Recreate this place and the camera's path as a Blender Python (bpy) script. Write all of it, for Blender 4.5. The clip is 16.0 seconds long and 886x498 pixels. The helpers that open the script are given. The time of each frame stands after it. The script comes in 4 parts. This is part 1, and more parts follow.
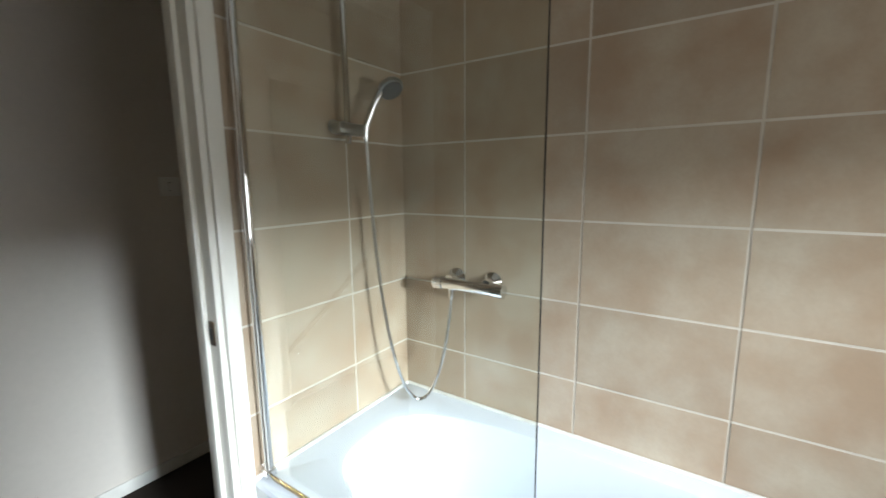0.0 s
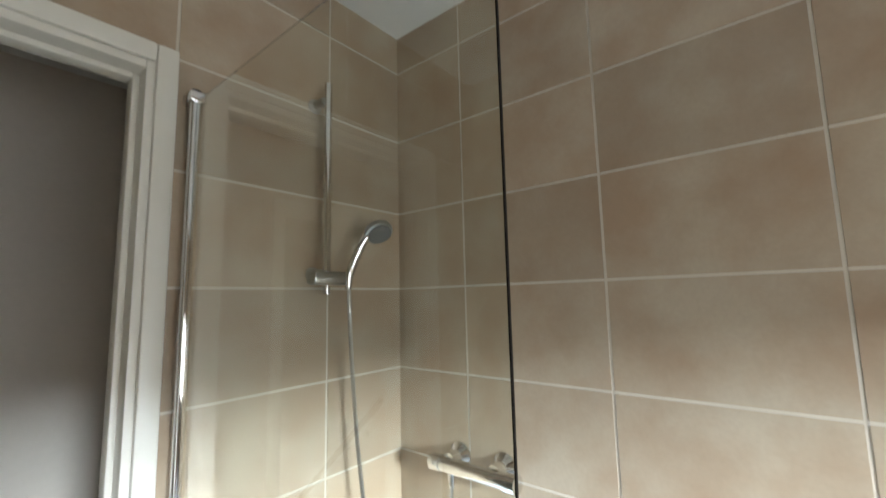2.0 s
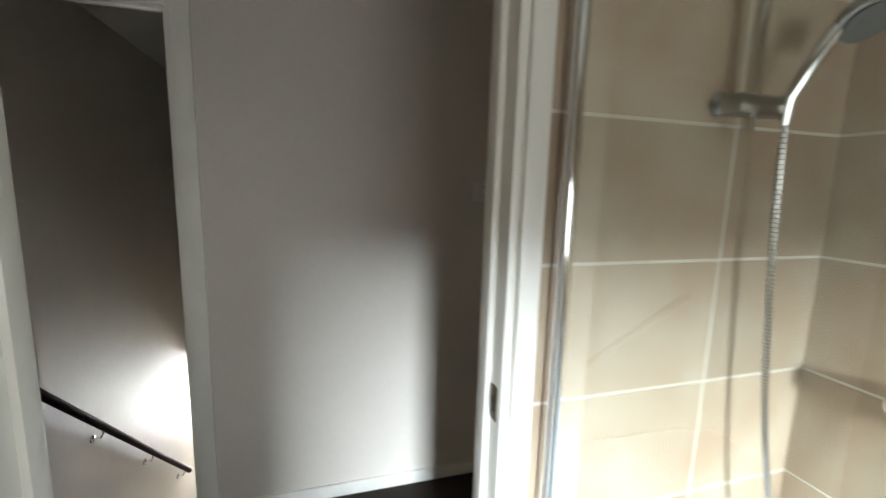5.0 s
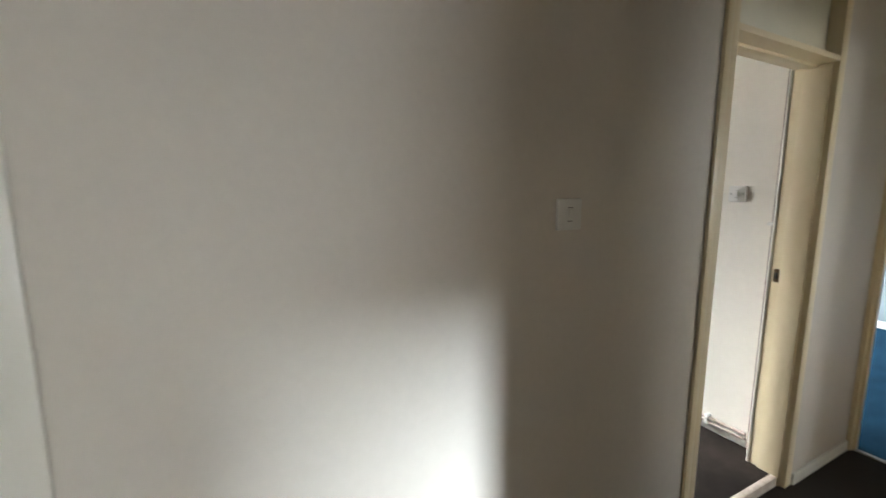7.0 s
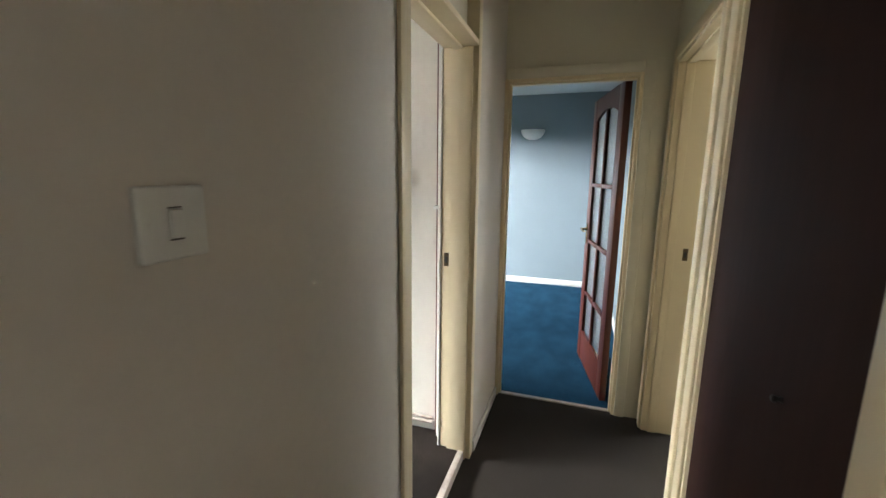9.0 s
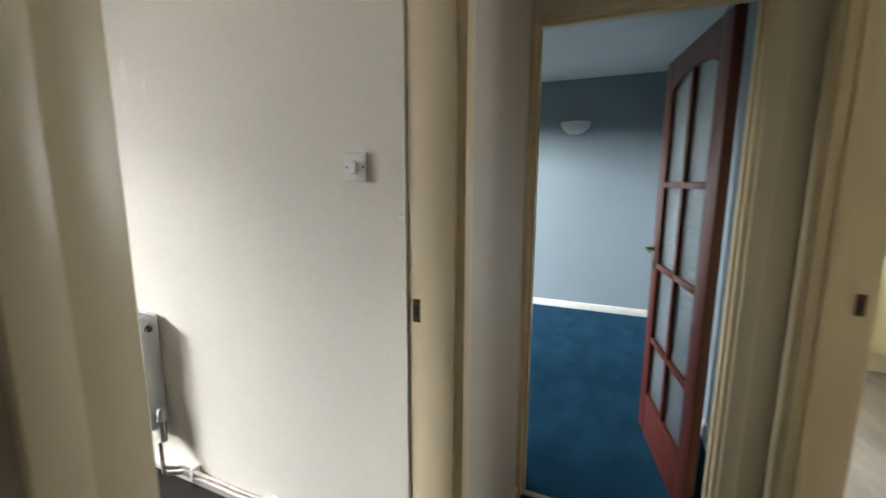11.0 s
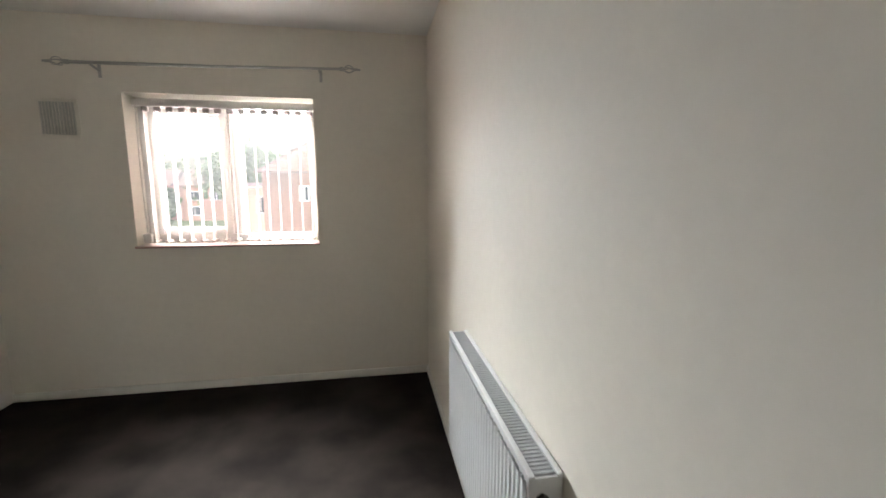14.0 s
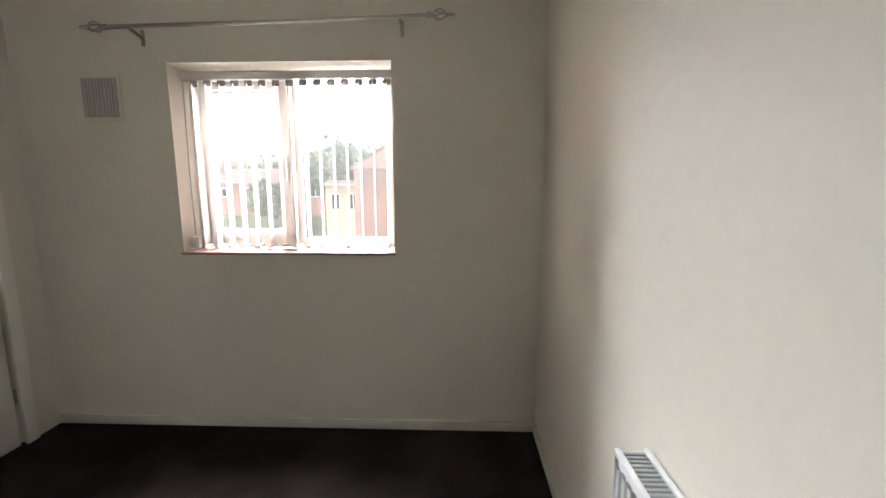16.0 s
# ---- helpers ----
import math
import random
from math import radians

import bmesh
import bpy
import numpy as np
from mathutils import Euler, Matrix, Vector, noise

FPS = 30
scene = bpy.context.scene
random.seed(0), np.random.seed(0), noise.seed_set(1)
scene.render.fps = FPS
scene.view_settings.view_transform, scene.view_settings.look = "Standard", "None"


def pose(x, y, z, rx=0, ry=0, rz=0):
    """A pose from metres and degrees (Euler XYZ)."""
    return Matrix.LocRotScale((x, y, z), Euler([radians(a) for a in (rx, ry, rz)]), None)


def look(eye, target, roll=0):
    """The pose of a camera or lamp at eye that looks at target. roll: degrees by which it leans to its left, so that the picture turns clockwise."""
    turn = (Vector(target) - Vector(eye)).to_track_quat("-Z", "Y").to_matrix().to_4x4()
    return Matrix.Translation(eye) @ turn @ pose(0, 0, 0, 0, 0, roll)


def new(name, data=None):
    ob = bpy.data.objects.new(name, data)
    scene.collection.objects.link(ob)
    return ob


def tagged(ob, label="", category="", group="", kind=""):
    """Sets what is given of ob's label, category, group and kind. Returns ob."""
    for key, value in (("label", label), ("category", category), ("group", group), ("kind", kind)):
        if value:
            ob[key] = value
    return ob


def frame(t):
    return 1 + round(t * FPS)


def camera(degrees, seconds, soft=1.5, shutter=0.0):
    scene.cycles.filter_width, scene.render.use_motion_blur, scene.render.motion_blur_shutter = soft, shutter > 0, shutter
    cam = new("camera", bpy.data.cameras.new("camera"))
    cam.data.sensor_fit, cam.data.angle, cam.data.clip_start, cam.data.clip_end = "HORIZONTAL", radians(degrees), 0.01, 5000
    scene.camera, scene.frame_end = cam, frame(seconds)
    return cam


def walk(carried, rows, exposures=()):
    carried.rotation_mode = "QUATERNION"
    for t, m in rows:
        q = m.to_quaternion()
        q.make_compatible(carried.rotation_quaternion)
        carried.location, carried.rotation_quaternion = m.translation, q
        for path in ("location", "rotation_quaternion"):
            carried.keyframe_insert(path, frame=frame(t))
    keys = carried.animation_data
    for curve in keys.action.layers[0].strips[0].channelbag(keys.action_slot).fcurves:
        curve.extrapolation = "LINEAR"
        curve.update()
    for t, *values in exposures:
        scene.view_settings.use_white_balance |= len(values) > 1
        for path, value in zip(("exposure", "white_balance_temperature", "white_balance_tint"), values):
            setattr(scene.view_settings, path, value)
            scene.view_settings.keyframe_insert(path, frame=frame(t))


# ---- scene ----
cam = camera(93.9, 16.0, shutter=0.4)
PATH = [
    (0, (-1.241, -1.018, 1.384), (0.394, 0.088, 1.063), -0.5),
    (0.5, (-1.207, -1.027, 1.366), (0.534, -0.104, 1.027), -0.6),
    (1, (-1.077, -1.011, 1.382), (0.683, -0.099, 1.11), -1.2),
    (1.5, (-0.99, -0.978, 1.431), (0.676, 0.126, 1.376), -1.1),
    (2, (-0.986, -0.994, 1.483), (0.553, 0.261, 1.72), -1.3),
    (2.5, (-1.013, -1.006, 1.504), (0.463, 0.289, 1.883), -1.5),
    (3, (-0.995, -0.986, 1.476), (0.49, 0.338, 1.679), -0.8),
    (3.1, (-0.979, -0.997, 1.474), (0.488, 0.356, 1.599), -0.3),
    (3.5, (-0.971, -0.946, 1.431), (0.489, 0.417, 1.342), 0.3),
    (4, (-0.964, -0.908, 1.41), (0.287, 0.638, 1.204), 1.2),
    (4.5, (-0.978, -0.819, 1.4), (-0.121, 0.963, 1.099), 1.9),
    (5, (-1.037, -0.614, 1.395), (-0.469, 1.279, 1.09), 1.6),
    (5.2, (-1.067, -0.52, 1.394), (-0.53, 1.387, 1.121), 1.7),
    (7.3, (-1.172, 0.364, 1.456), (-0.058, 1.996, 1.149), -0.9),
    (7.5, (-1.164, 0.42, 1.463), (0.15, 1.898, 1.164), -1.2),
    (8, (-1.062, 0.527, 1.44), (0.575, 1.617, 1.074), -0.5),
    (8.5, (-0.869, 0.631, 1.432), (0.969, 1.34, 1.088), 0.4),
    (8.7, (-0.803, 0.65, 1.432), (1.066, 1.264, 1.073), 0.6),
    (10.8, (0.093, 0.725, 1.39), (1.936, 1.433, 1.069), 0.2),
    (11, (0.185, 0.757, 1.371), (1.991, 1.552, 1.051), 0.2),
    (11.5, (0.396, 0.908, 1.389), (2.1, 1.919, 1.12), 0.5),
    (12, (0.556, 1.049, 1.368), (1.972, 2.429, 1.072), 0.6),
    (12.5, (0.695, 1.197, 1.379), (1.683, 2.908, 1.069), 0.9),
    (13, (0.783, 1.382, 1.368), (1.459, 3.233, 1.027), 0.2),
    (13.5, (0.821, 1.621, 1.396), (1.357, 3.527, 1.11), -0.3),
    (14, (0.871, 1.828, 1.4), (1.205, 3.779, 1.111), -0.0),
    (14.5, (0.94, 2.037, 1.402), (1.028, 4.011, 1.098), 0.3),
    (15, (0.908, 2.255, 1.382), (0.91, 4.231, 1.078), 0.1),
    (15.5, (0.856, 2.448, 1.395), (0.842, 4.424, 1.092), -0.2),
    (16, (0.835, 2.63, 1.375), (0.764, 4.606, 1.074), -0.1),
]
SKY, LAMP_BATH, LAMP_PANE, LAMP_KIT, LAMP_BLUE, LAMP_HALL, LAMP_BED = 0.15, 580, 4.4, 16, 170, 36, 540
EXPOSURES = [(0, 1.0), (0.5, 1.0), (1, 0.95), (1.5, 1.35), (2.0, 1.6), (2.5, 1.95), (3, 1.85), (3.5, 1.65), (4, 1.35), (4.5, 1.35), (5.2, 1.75), (7.3, 2.6), (8.7, 2.7), (10.8, 2.15), (11.5, 1.95), (12.5, 1.8), (13.2, 1.38), (16, 1.22)]
rows = [(t, look(eye, aim, lean)) for t, eye, aim, lean in PATH]
walk(cam, rows, EXPOSURES)

# ---------------- world and light ----------------
world = bpy.data.worlds.new("sky")
scene.world = world
world.use_nodes = True
wn = world.node_tree.nodes
sky = wn.new("ShaderNodeTexSky")
sky.sky_type = "NISHITA"
sky.sun_disc = False
sky.sun_elevation = radians(38)
sky.sun_rotation = radians(250)
sky.dust_density = 6.0
sky.air_density = 1.0
world.node_tree.links.new(sky.outputs["Color"], wn["Background"].inputs["Color"])
wn["Background"].inputs["Strength"].default_value = SKY
sun = new("sun", bpy.data.lights.new("sun", "SUN"))
sun.data.energy = 1.0
sun.data.angle = radians(12)
sun.data.color = (1.0, 0.95, 0.88)
sun.matrix_world = look((-20, -7, 16.6), (0, 0, 0))


def window_lamp(name, centre, aim, w, h, watts, colour=(0.93, 0.97, 1.0)):
    lamp = new(name, bpy.data.lights.new(name, "AREA"))
    lamp.data.shape = "RECTANGLE"
    lamp.data.size, lamp.data.size_y, lamp.data.energy, lamp.data.color = w, h, watts, colour
    lamp.matrix_world = look(centre, aim)
    return lamp


window_lamp("bathroom_daylight", (-1.75, -6.0, 2.55), (-0.8, -1.0, 1.05), 0.9, 1.2, LAMP_BATH, (0.80, 0.91, 1.0))
window_lamp("bathroom_sky", (-0.825, -2.35, 1.265), (-0.825, 0.0, 1.265), 0.93, 0.61, LAMP_PANE)
# added lamp at an assumed, unseen kitchen window, to brighten the kitchen
window_lamp("kitchen_added_light", (2.9, -1.95, 1.7), (2.9, -0.5, 0.9), 1.5, 0.9, LAMP_KIT)
window_lamp("lounge_daylight", (2.7, 6.5, 2.5), (4.2, 1.2, 0.9), 1.2, 0.9, LAMP_BLUE)
# added lamp before an unseen hall window, aimed up to brighten the stairwell
window_lamp("hall_added_light", (-1.9, 5.97, -1.75), (-2.0, 1.6, 1.2), 0.7, 0.8, LAMP_HALL)
window_lamp("bedroom_daylight", (-0.25, 6.2, 2.42), (0.1, 4.0, 1.2), 2.6, 0.7, LAMP_BED)
window_lamp("bedroom_sky", (-0.055, 5.12, 1.9), (-0.055, 3.6, 0.75), 1.1, 0.5, LAMP_BED * 0.15)

# ---------------- materials ----------------


def material(name, colour, rough=0.5, metal=0.0, grain=0.0, grain_scale=60.0, blotch=0.0, blotch_scale=2.0,
             bump=0.0, bump_scale=200.0, tint=None, stretch=(1, 1, 1), vary=0.0, gloss=0.5, sheen=0.0):
    """A painted or natural surface: colour varied at two scales, with fine relief."""
    m = bpy.data.materials.new(name)
    m.use_nodes = True
    nt = m.node_tree
    b = nt.nodes["Principled BSDF"]
    b.inputs["Roughness"].default_value = rough
    b.inputs["Metallic"].default_value = metal
    b.inputs["Specular IOR Level"].default_value = gloss
    if sheen:
        b.inputs["Sheen Weight"].default_value = sheen
    geo = nt.nodes.new("ShaderNodeNewGeometry")
    mp = nt.nodes.new("ShaderNodeMapping")
    mp.inputs["Scale"].default_value = stretch
    nt.links.new(geo.outputs["Position"], mp.inputs["Vector"])
    source = None
    base = nt.nodes.new("ShaderNodeRGB")
    base.outputs[0].default_value = (*colour, 1)
    source = base.outputs[0]

    def mixed(src, scale, amount, other, detail):
        n = nt.nodes.new("ShaderNodeTexNoise")
        n.inputs["Scale"].default_value = scale
        n.inputs["Detail"].default_value = detail
        nt.links.new(mp.outputs[0], n.inputs["Vector"])
        r = nt.nodes.new("ShaderNodeMapRange")
        r.inputs["From Min"].default_value, r.inputs["From Max"].default_value = 0.35, 0.68
        r.inputs["To Max"].default_value = amount
        nt.links.new(n.outputs["Fac"], r.inputs["Value"])
        mx = nt.nodes.new("ShaderNodeMix")
        mx.data_type = "RGBA"
        nt.links.new(r.outputs[0], mx.inputs["Factor"])
        nt.links.new(src, mx.inputs["A"])
        mx.inputs["B"].default_value = (*other, 1)
        return mx.outputs["Result"], n

    if blotch:
        source, _ = mixed(source, blotch_scale, blotch, tint or [c * 0.55 for c in colour], 5)
    if grain:
        source, _ = mixed(source, grain_scale, grain, [c * 0.5 for c in colour], 3)
    if vary:
        info = nt.nodes.new("ShaderNodeObjectInfo")
        hsv = nt.nodes.new("ShaderNodeHueSaturation")
        r = nt.nodes.new("ShaderNodeMapRange")
        r.inputs["To Min"].default_value, r.inputs["To Max"].default_value = 1 - vary, 1 + vary
        nt.links.new(info.outputs["Random"], r.inputs["Value"])
        nt.links.new(r.outputs[0], hsv.inputs["Value"])
        nt.links.new(source, hsv.inputs["Color"])
        source = hsv.outputs["Color"]
    nt.links.new(source, b.inputs["Base Color"])
    if bump:
        n = nt.nodes.new("ShaderNodeTexNoise")
        n.inputs["Scale"].default_value = bump_scale
        n.inputs["Detail"].default_value = 4
        nt.links.new(mp.outputs[0], n.inputs["Vector"])
        bp = nt.nodes.new("ShaderNodeBump")
        bp.inputs["Strength"].default_value = bump
        bp.inputs["Distance"].default_value = 0.004
        nt.links.new(n.outputs["Fac"], bp.inputs["Height"])
        nt.links.new(bp.outputs[0], b.inputs["Normal"])
    return m


def glass_material(name, colour=(1, 1, 1), rough=0.0, bump=0.0, bump_scale=60.0, clear=0.0):
    m = bpy.data.materials.new(name)
    m.use_nodes = True
    nt = m.node_tree
    b = nt.nodes["Principled BSDF"]
    b.inputs["Base Color"].default_value = (*colour, 1)
    b.inputs["Roughness"].default_value = rough
    b.inputs["Transmission Weight"].default_value = 1.0
    b.inputs["IOR"].default_value = 1.45
    if bump:
        n = nt.nodes.new("ShaderNodeTexNoise")
        n.inputs["Scale"].default_value = bump_scale
        bp = nt.nodes.new("ShaderNodeBump")
        bp.inputs["Strength"].default_value = bump
        bp.inputs["Distance"].default_value = 0.01
        geo = nt.nodes.new("ShaderNodeNewGeometry")
        nt.links.new(geo.outputs["Position"], n.inputs["Vector"])
        nt.links.new(n.outputs["Fac"], bp.inputs["Height"])
        nt.links.new(bp.outputs[0], b.inputs["Normal"])
    return m


M = {}
M["white_wall"] = material("white_wall", (0.77, 0.725, 0.64), 0.7, blotch=0.16, blotch_scale=1.6, grain=0.05, grain_scale=30, bump=0.3, bump_scale=7, tint=(0.62, 0.6, 0.55))
M["grey_wall"] = material("grey_wall", (0.68, 0.625, 0.555), 0.5, blotch=0.14, blotch_scale=1.5, grain=0.05, grain_scale=40, bump=0.25, bump_scale=6, gloss=0.4)
M["cream_wall"] = material("cream_wall", (0.72, 0.67, 0.53), 0.5, blotch=0.16, blotch_scale=2.0, bump=0.25, bump_scale=9)
M["blue_wall"] = material("blue_wall", (0.20, 0.245, 0.275), 0.5, blotch=0.15, blotch_scale=2.0, bump=0.25, bump_scale=8)
M["ceiling"] = material("ceiling_paint", (0.80, 0.80, 0.78), 0.85, blotch=0.1, blotch_scale=2.5, bump=0.5, bump_scale=60)
M["ivory_gloss"] = material("ivory_gloss_paint", (0.75, 0.63, 0.42), 0.32, blotch=0.2, blotch_scale=5, bump=0.15, bump_scale=25, tint=(0.68, 0.58, 0.38))
M["white_gloss"] = material("white_gloss_paint", (0.80, 0.78, 0.71), 0.28, blotch=0.18, blotch_scale=6, bump=0.15, bump_scale=30, tint=(0.66, 0.62, 0.5))
M["skirting"] = material("skirting_paint", (0.76, 0.74, 0.68), 0.4, blotch=0.25, blotch_scale=9, bump=0.1, bump_scale=40)
M["brown_carpet"] = material("brown_carpet", (0.014, 0.0105, 0.009), 0.95, blotch=0.9, blotch_scale=3.2, grain=0.5, grain_scale=220, bump=0.9, bump_scale=320, tint=(0.044, 0.034, 0.029), gloss=0.1)
M["landing_carpet"] = material("landing_carpet", (0.040, 0.032, 0.026), 0.95, blotch=0.5, blotch_scale=2.0, grain=0.5, grain_scale=240, bump=0.9, bump_scale=340, tint=(0.02, 0.016, 0.013), gloss=0.15)
M["blue_carpet"] = material("blue_carpet", (0.007, 0.042, 0.082), 0.95, blotch=0.7, blotch_scale=4.0, grain=0.5, grain_scale=200, bump=0.9, bump_scale=300, tint=(0.016, 0.072, 0.128), stretch=(1, 1.6, 1), gloss=0.1)
M["kitchen_floor"] = material("kitchen_floor", (0.26, 0.235, 0.215), 0.4, blotch=0.8, blotch_scale=3.2, grain=0.3, grain_scale=40, tint=(0.42, 0.39, 0.36), stretch=(0.6, 3.2, 1))
M["tile"] = material("beige_tile", (0.46, 0.385, 0.29), 0.24, blotch=0.85, blotch_scale=5.0, grain=0.10, grain_scale=120, bump=0.04, bump_scale=30, tint=(0.36, 0.25, 0.165), vary=0.09)
M["grout"] = material("grout", (0.62, 0.57, 0.48), 0.85, blotch=0.3, blotch_scale=8, bump=0.3, bump_scale=400)
M["bath"] = material("bath_enamel", (0.64, 0.68, 0.73), 0.12, blotch=0.05, blotch_scale=4)
M["sealant"] = material("sealant", (0.78, 0.77, 0.74), 0.4, blotch=0.5, blotch_scale=30, tint=(0.45, 0.42, 0.36))
M["chrome"] = material("chrome", (0.78, 0.78, 0.78), 0.09, metal=1.0, blotch=0.1, blotch_scale=20)
M["steel"] = material("brushed_steel", (0.42, 0.42, 0.40), 0.28, metal=1.0)
M["grey_plastic"] = material("grey_plastic", (0.13, 0.13, 0.125), 0.4, blotch=0.2, blotch_scale=60)
M["white_plastic"] = material("white_plastic", (0.74, 0.73, 0.69), 0.35, blotch=0.08, blotch_scale=20)
M["dark"] = material("dark_metal", (0.03, 0.026, 0.022), 0.45, metal=0.3, grain=0.3, grain_scale=80)
M["brown_door"] = material("brown_door", (0.030, 0.009, 0.006), 0.7, gloss=0.2, blotch=0.6, blotch_scale=3, grain=0.4, grain_scale=30, bump=0.08, bump_scale=40, tint=(0.032, 0.012, 0.009), stretch=(1, 1, 0.12))
M["mahogany"] = material("mahogany", (0.10, 0.019, 0.008), 0.38, blotch=0.6, blotch_scale=5, grain=0.5, grain_scale=40, bump=0.1, bump_scale=60, tint=(0.085, 0.016, 0.01), stretch=(1, 1, 0.1))
M["brass"] = material("brass", (0.50, 0.36, 0.17), 0.22, metal=1.0, blotch=0.3, blotch_scale=30)
M["tarnished"] = material("tarnished_brass", (0.13, 0.085, 0.045), 0.4, metal=0.8, blotch=0.5, blotch_scale=60)
M["vent"] = material("vent_plastic", (0.50, 0.49, 0.46), 0.5, blotch=0.2, blotch_scale=15)
M["hanger"] = material("slat_hanger_plastic", (0.34, 0.29, 0.27), 0.5, blotch=0.1, blotch_scale=40)
M["grille"] = material("grille_enamel", (0.40, 0.41, 0.42), 0.4, blotch=0.15, blotch_scale=30)
M["radiator"] = material("radiator_enamel", (0.72, 0.73, 0.73), 0.3, blotch=0.1, blotch_scale=6)
M["copper"] = material("painted_pipe", (0.50, 0.44, 0.38), 0.45, blotch=0.5, blotch_scale=30, tint=(0.25, 0.16, 0.11))
M["upvc"] = material("upvc", (0.78, 0.76, 0.73), 0.3, blotch=0.08, blotch_scale=10)
M["gasket"] = material("gasket", (0.10, 0.085, 0.08), 0.6)
M["sill"] = material("sill_tile", (0.42, 0.27, 0.23), 0.35, blotch=0.4, blotch_scale=12)
M["cream_unit"] = material("cream_unit", (0.76, 0.69, 0.47), 0.35, blotch=0.12, blotch_scale=4, bump=0.05, bump_scale=60)
M["worktop"] = material("worktop", (0.035, 0.035, 0.04), 0.18, grain=0.5, grain_scale=160)
M["splash"] = material("grey_tile", (0.115, 0.125, 0.14), 0.2, vary=0.3, blotch=0.4, blotch_scale=10)
# a small translucent share imitates glare and haze washing out the view
M["glass"] = bpy.data.materials.new("hazed_glass")
M["glass"].use_nodes = True
gnt = M["glass"].node_tree
gtr = gnt.nodes.new("ShaderNodeBsdfTransparent")
gtl = gnt.nodes.new("ShaderNodeBsdfTranslucent")
gtl.inputs["Color"].default_value = (0.95, 0.93, 0.92, 1)
gdn = gnt.nodes.new("ShaderNodeTexNoise")
gdn.inputs["Scale"].default_value = 5.0
gdr = gnt.nodes.new("ShaderNodeMapRange")
gdr.inputs["To Min"].default_value, gdr.inputs["To Max"].default_value = 0.003, 0.007
gmx = gnt.nodes.new("ShaderNodeMixShader")
ggl = gnt.nodes.new("ShaderNodeBsdfGlossy")
ggl.inputs["Roughness"].default_value = 0.02
gfr = gnt.nodes.new("ShaderNodeFresnel")
gm2 = gnt.nodes.new("ShaderNodeMixShader")
gnt.links.new(gdn.outputs["Fac"], gdr.inputs["Value"])
gnt.links.new(gdr.outputs[0], gmx.inputs[0])
gnt.links.new(gtr.outputs[0], gmx.inputs[1])
gnt.links.new(gtl.outputs[0], gmx.inputs[2])
gnt.links.new(gfr.outputs[0], gm2.inputs[0])
gnt.links.new(gmx.outputs[0], gm2.inputs[1])
gnt.links.new(ggl.outputs[0], gm2.inputs[2])
gnt.links.new(gm2.outputs[0], gnt.nodes["Material Output"].inputs["Surface"])
M["screen_glass"] = glass_material("screen_glass", (0.93, 0.97, 0.93))
M["obscure"] = glass_material("obscure_glass", (0.93, 0.98, 0.96), 0.4, 0.8, 45.0)
M["shade"] = material("alabaster_shade", (0.80, 0.80, 0.78), 0.4, blotch=0.1, blotch_scale=20)
M["brick"] = material("house_brick", (0.40, 0.245, 0.195), 0.9, blotch=0.4, blotch_scale=0.6, grain=0.4, grain_scale=6)
M["roof"] = material("roof_tile", (0.20, 0.15, 0.135), 0.85, blotch=0.4, blotch_scale=0.8, grain=0.3, grain_scale=5)
M["render"] = material("cream_render", (0.68, 0.59, 0.46), 0.85, blotch=0.2, blotch_scale=0.7)
M["house_window"] = material("house_window", (0.06, 0.075, 0.09), 0.1)
M["leaf"] = material("leaf", (0.07, 0.12, 0.055), 0.7, blotch=0.6, blotch_scale=0.9, tint=(0.09, 0.13, 0.05))
M["bark"] = material("bark", (0.09, 0.065, 0.045), 0.9, grain=0.5, grain_scale=20, bump=0.6, bump_scale=20)
M["grass"] = material("grass", (0.065, 0.10, 0.035), 0.95, blotch=0.6, blotch_scale=0.25, grain=0.4, grain_scale=3)
M["turquoise"] = material("turquoise_glass", (0.38, 0.62, 0.60), 0.25, blotch=0.2, blotch_scale=8)
M["burgundy"] = material("burgundy_cloth", (0.20, 0.035, 0.05), 0.9, grain=0.4, grain_scale=200)
M["mustard"] = material("mustard_cloth", (0.50, 0.30, 0.09), 0.9, grain=0.4, grain_scale=200)

# translucent slats of the vertical blind
vm = bpy.data.materials.new("blind_fabric")
vm.use_nodes = True
vnt = vm.node_tree
vb = vnt.nodes["Principled BSDF"]
vb.inputs["Base Color"].default_value = (0.74, 0.66, 0.62, 1)
vb.inputs["Roughness"].default_value = 0.9
vt = vnt.nodes.new("ShaderNodeBsdfTranslucent")
vt.inputs["Color"].default_value = (0.34, 0.29, 0.27, 1)
vx = vnt.nodes.new("ShaderNodeMixShader")
vx.inputs[0].default_value = 0.3
vnoise = vnt.nodes.new("ShaderNodeTexNoise")
vnoise.inputs["Scale"].default_value = 300
vbump = vnt.nodes.new("ShaderNodeBump")
vbump.inputs["Strength"].default_value = 0.2
vnt.links.new(vnoise.outputs["Fac"], vbump.inputs["Height"])
vnt.links.new(vbump.outputs[0], vb.inputs["Normal"])
vnt.links.new(vb.outputs[0], vx.inputs[1])
vnt.links.new(vt.outputs[0], vx.inputs[2])
vnt.links.new(vx.outputs[0], vnt.nodes["Material Output"].inputs["Surface"])
M["blind"] = vm

# ---------------- mesh helpers ----------------


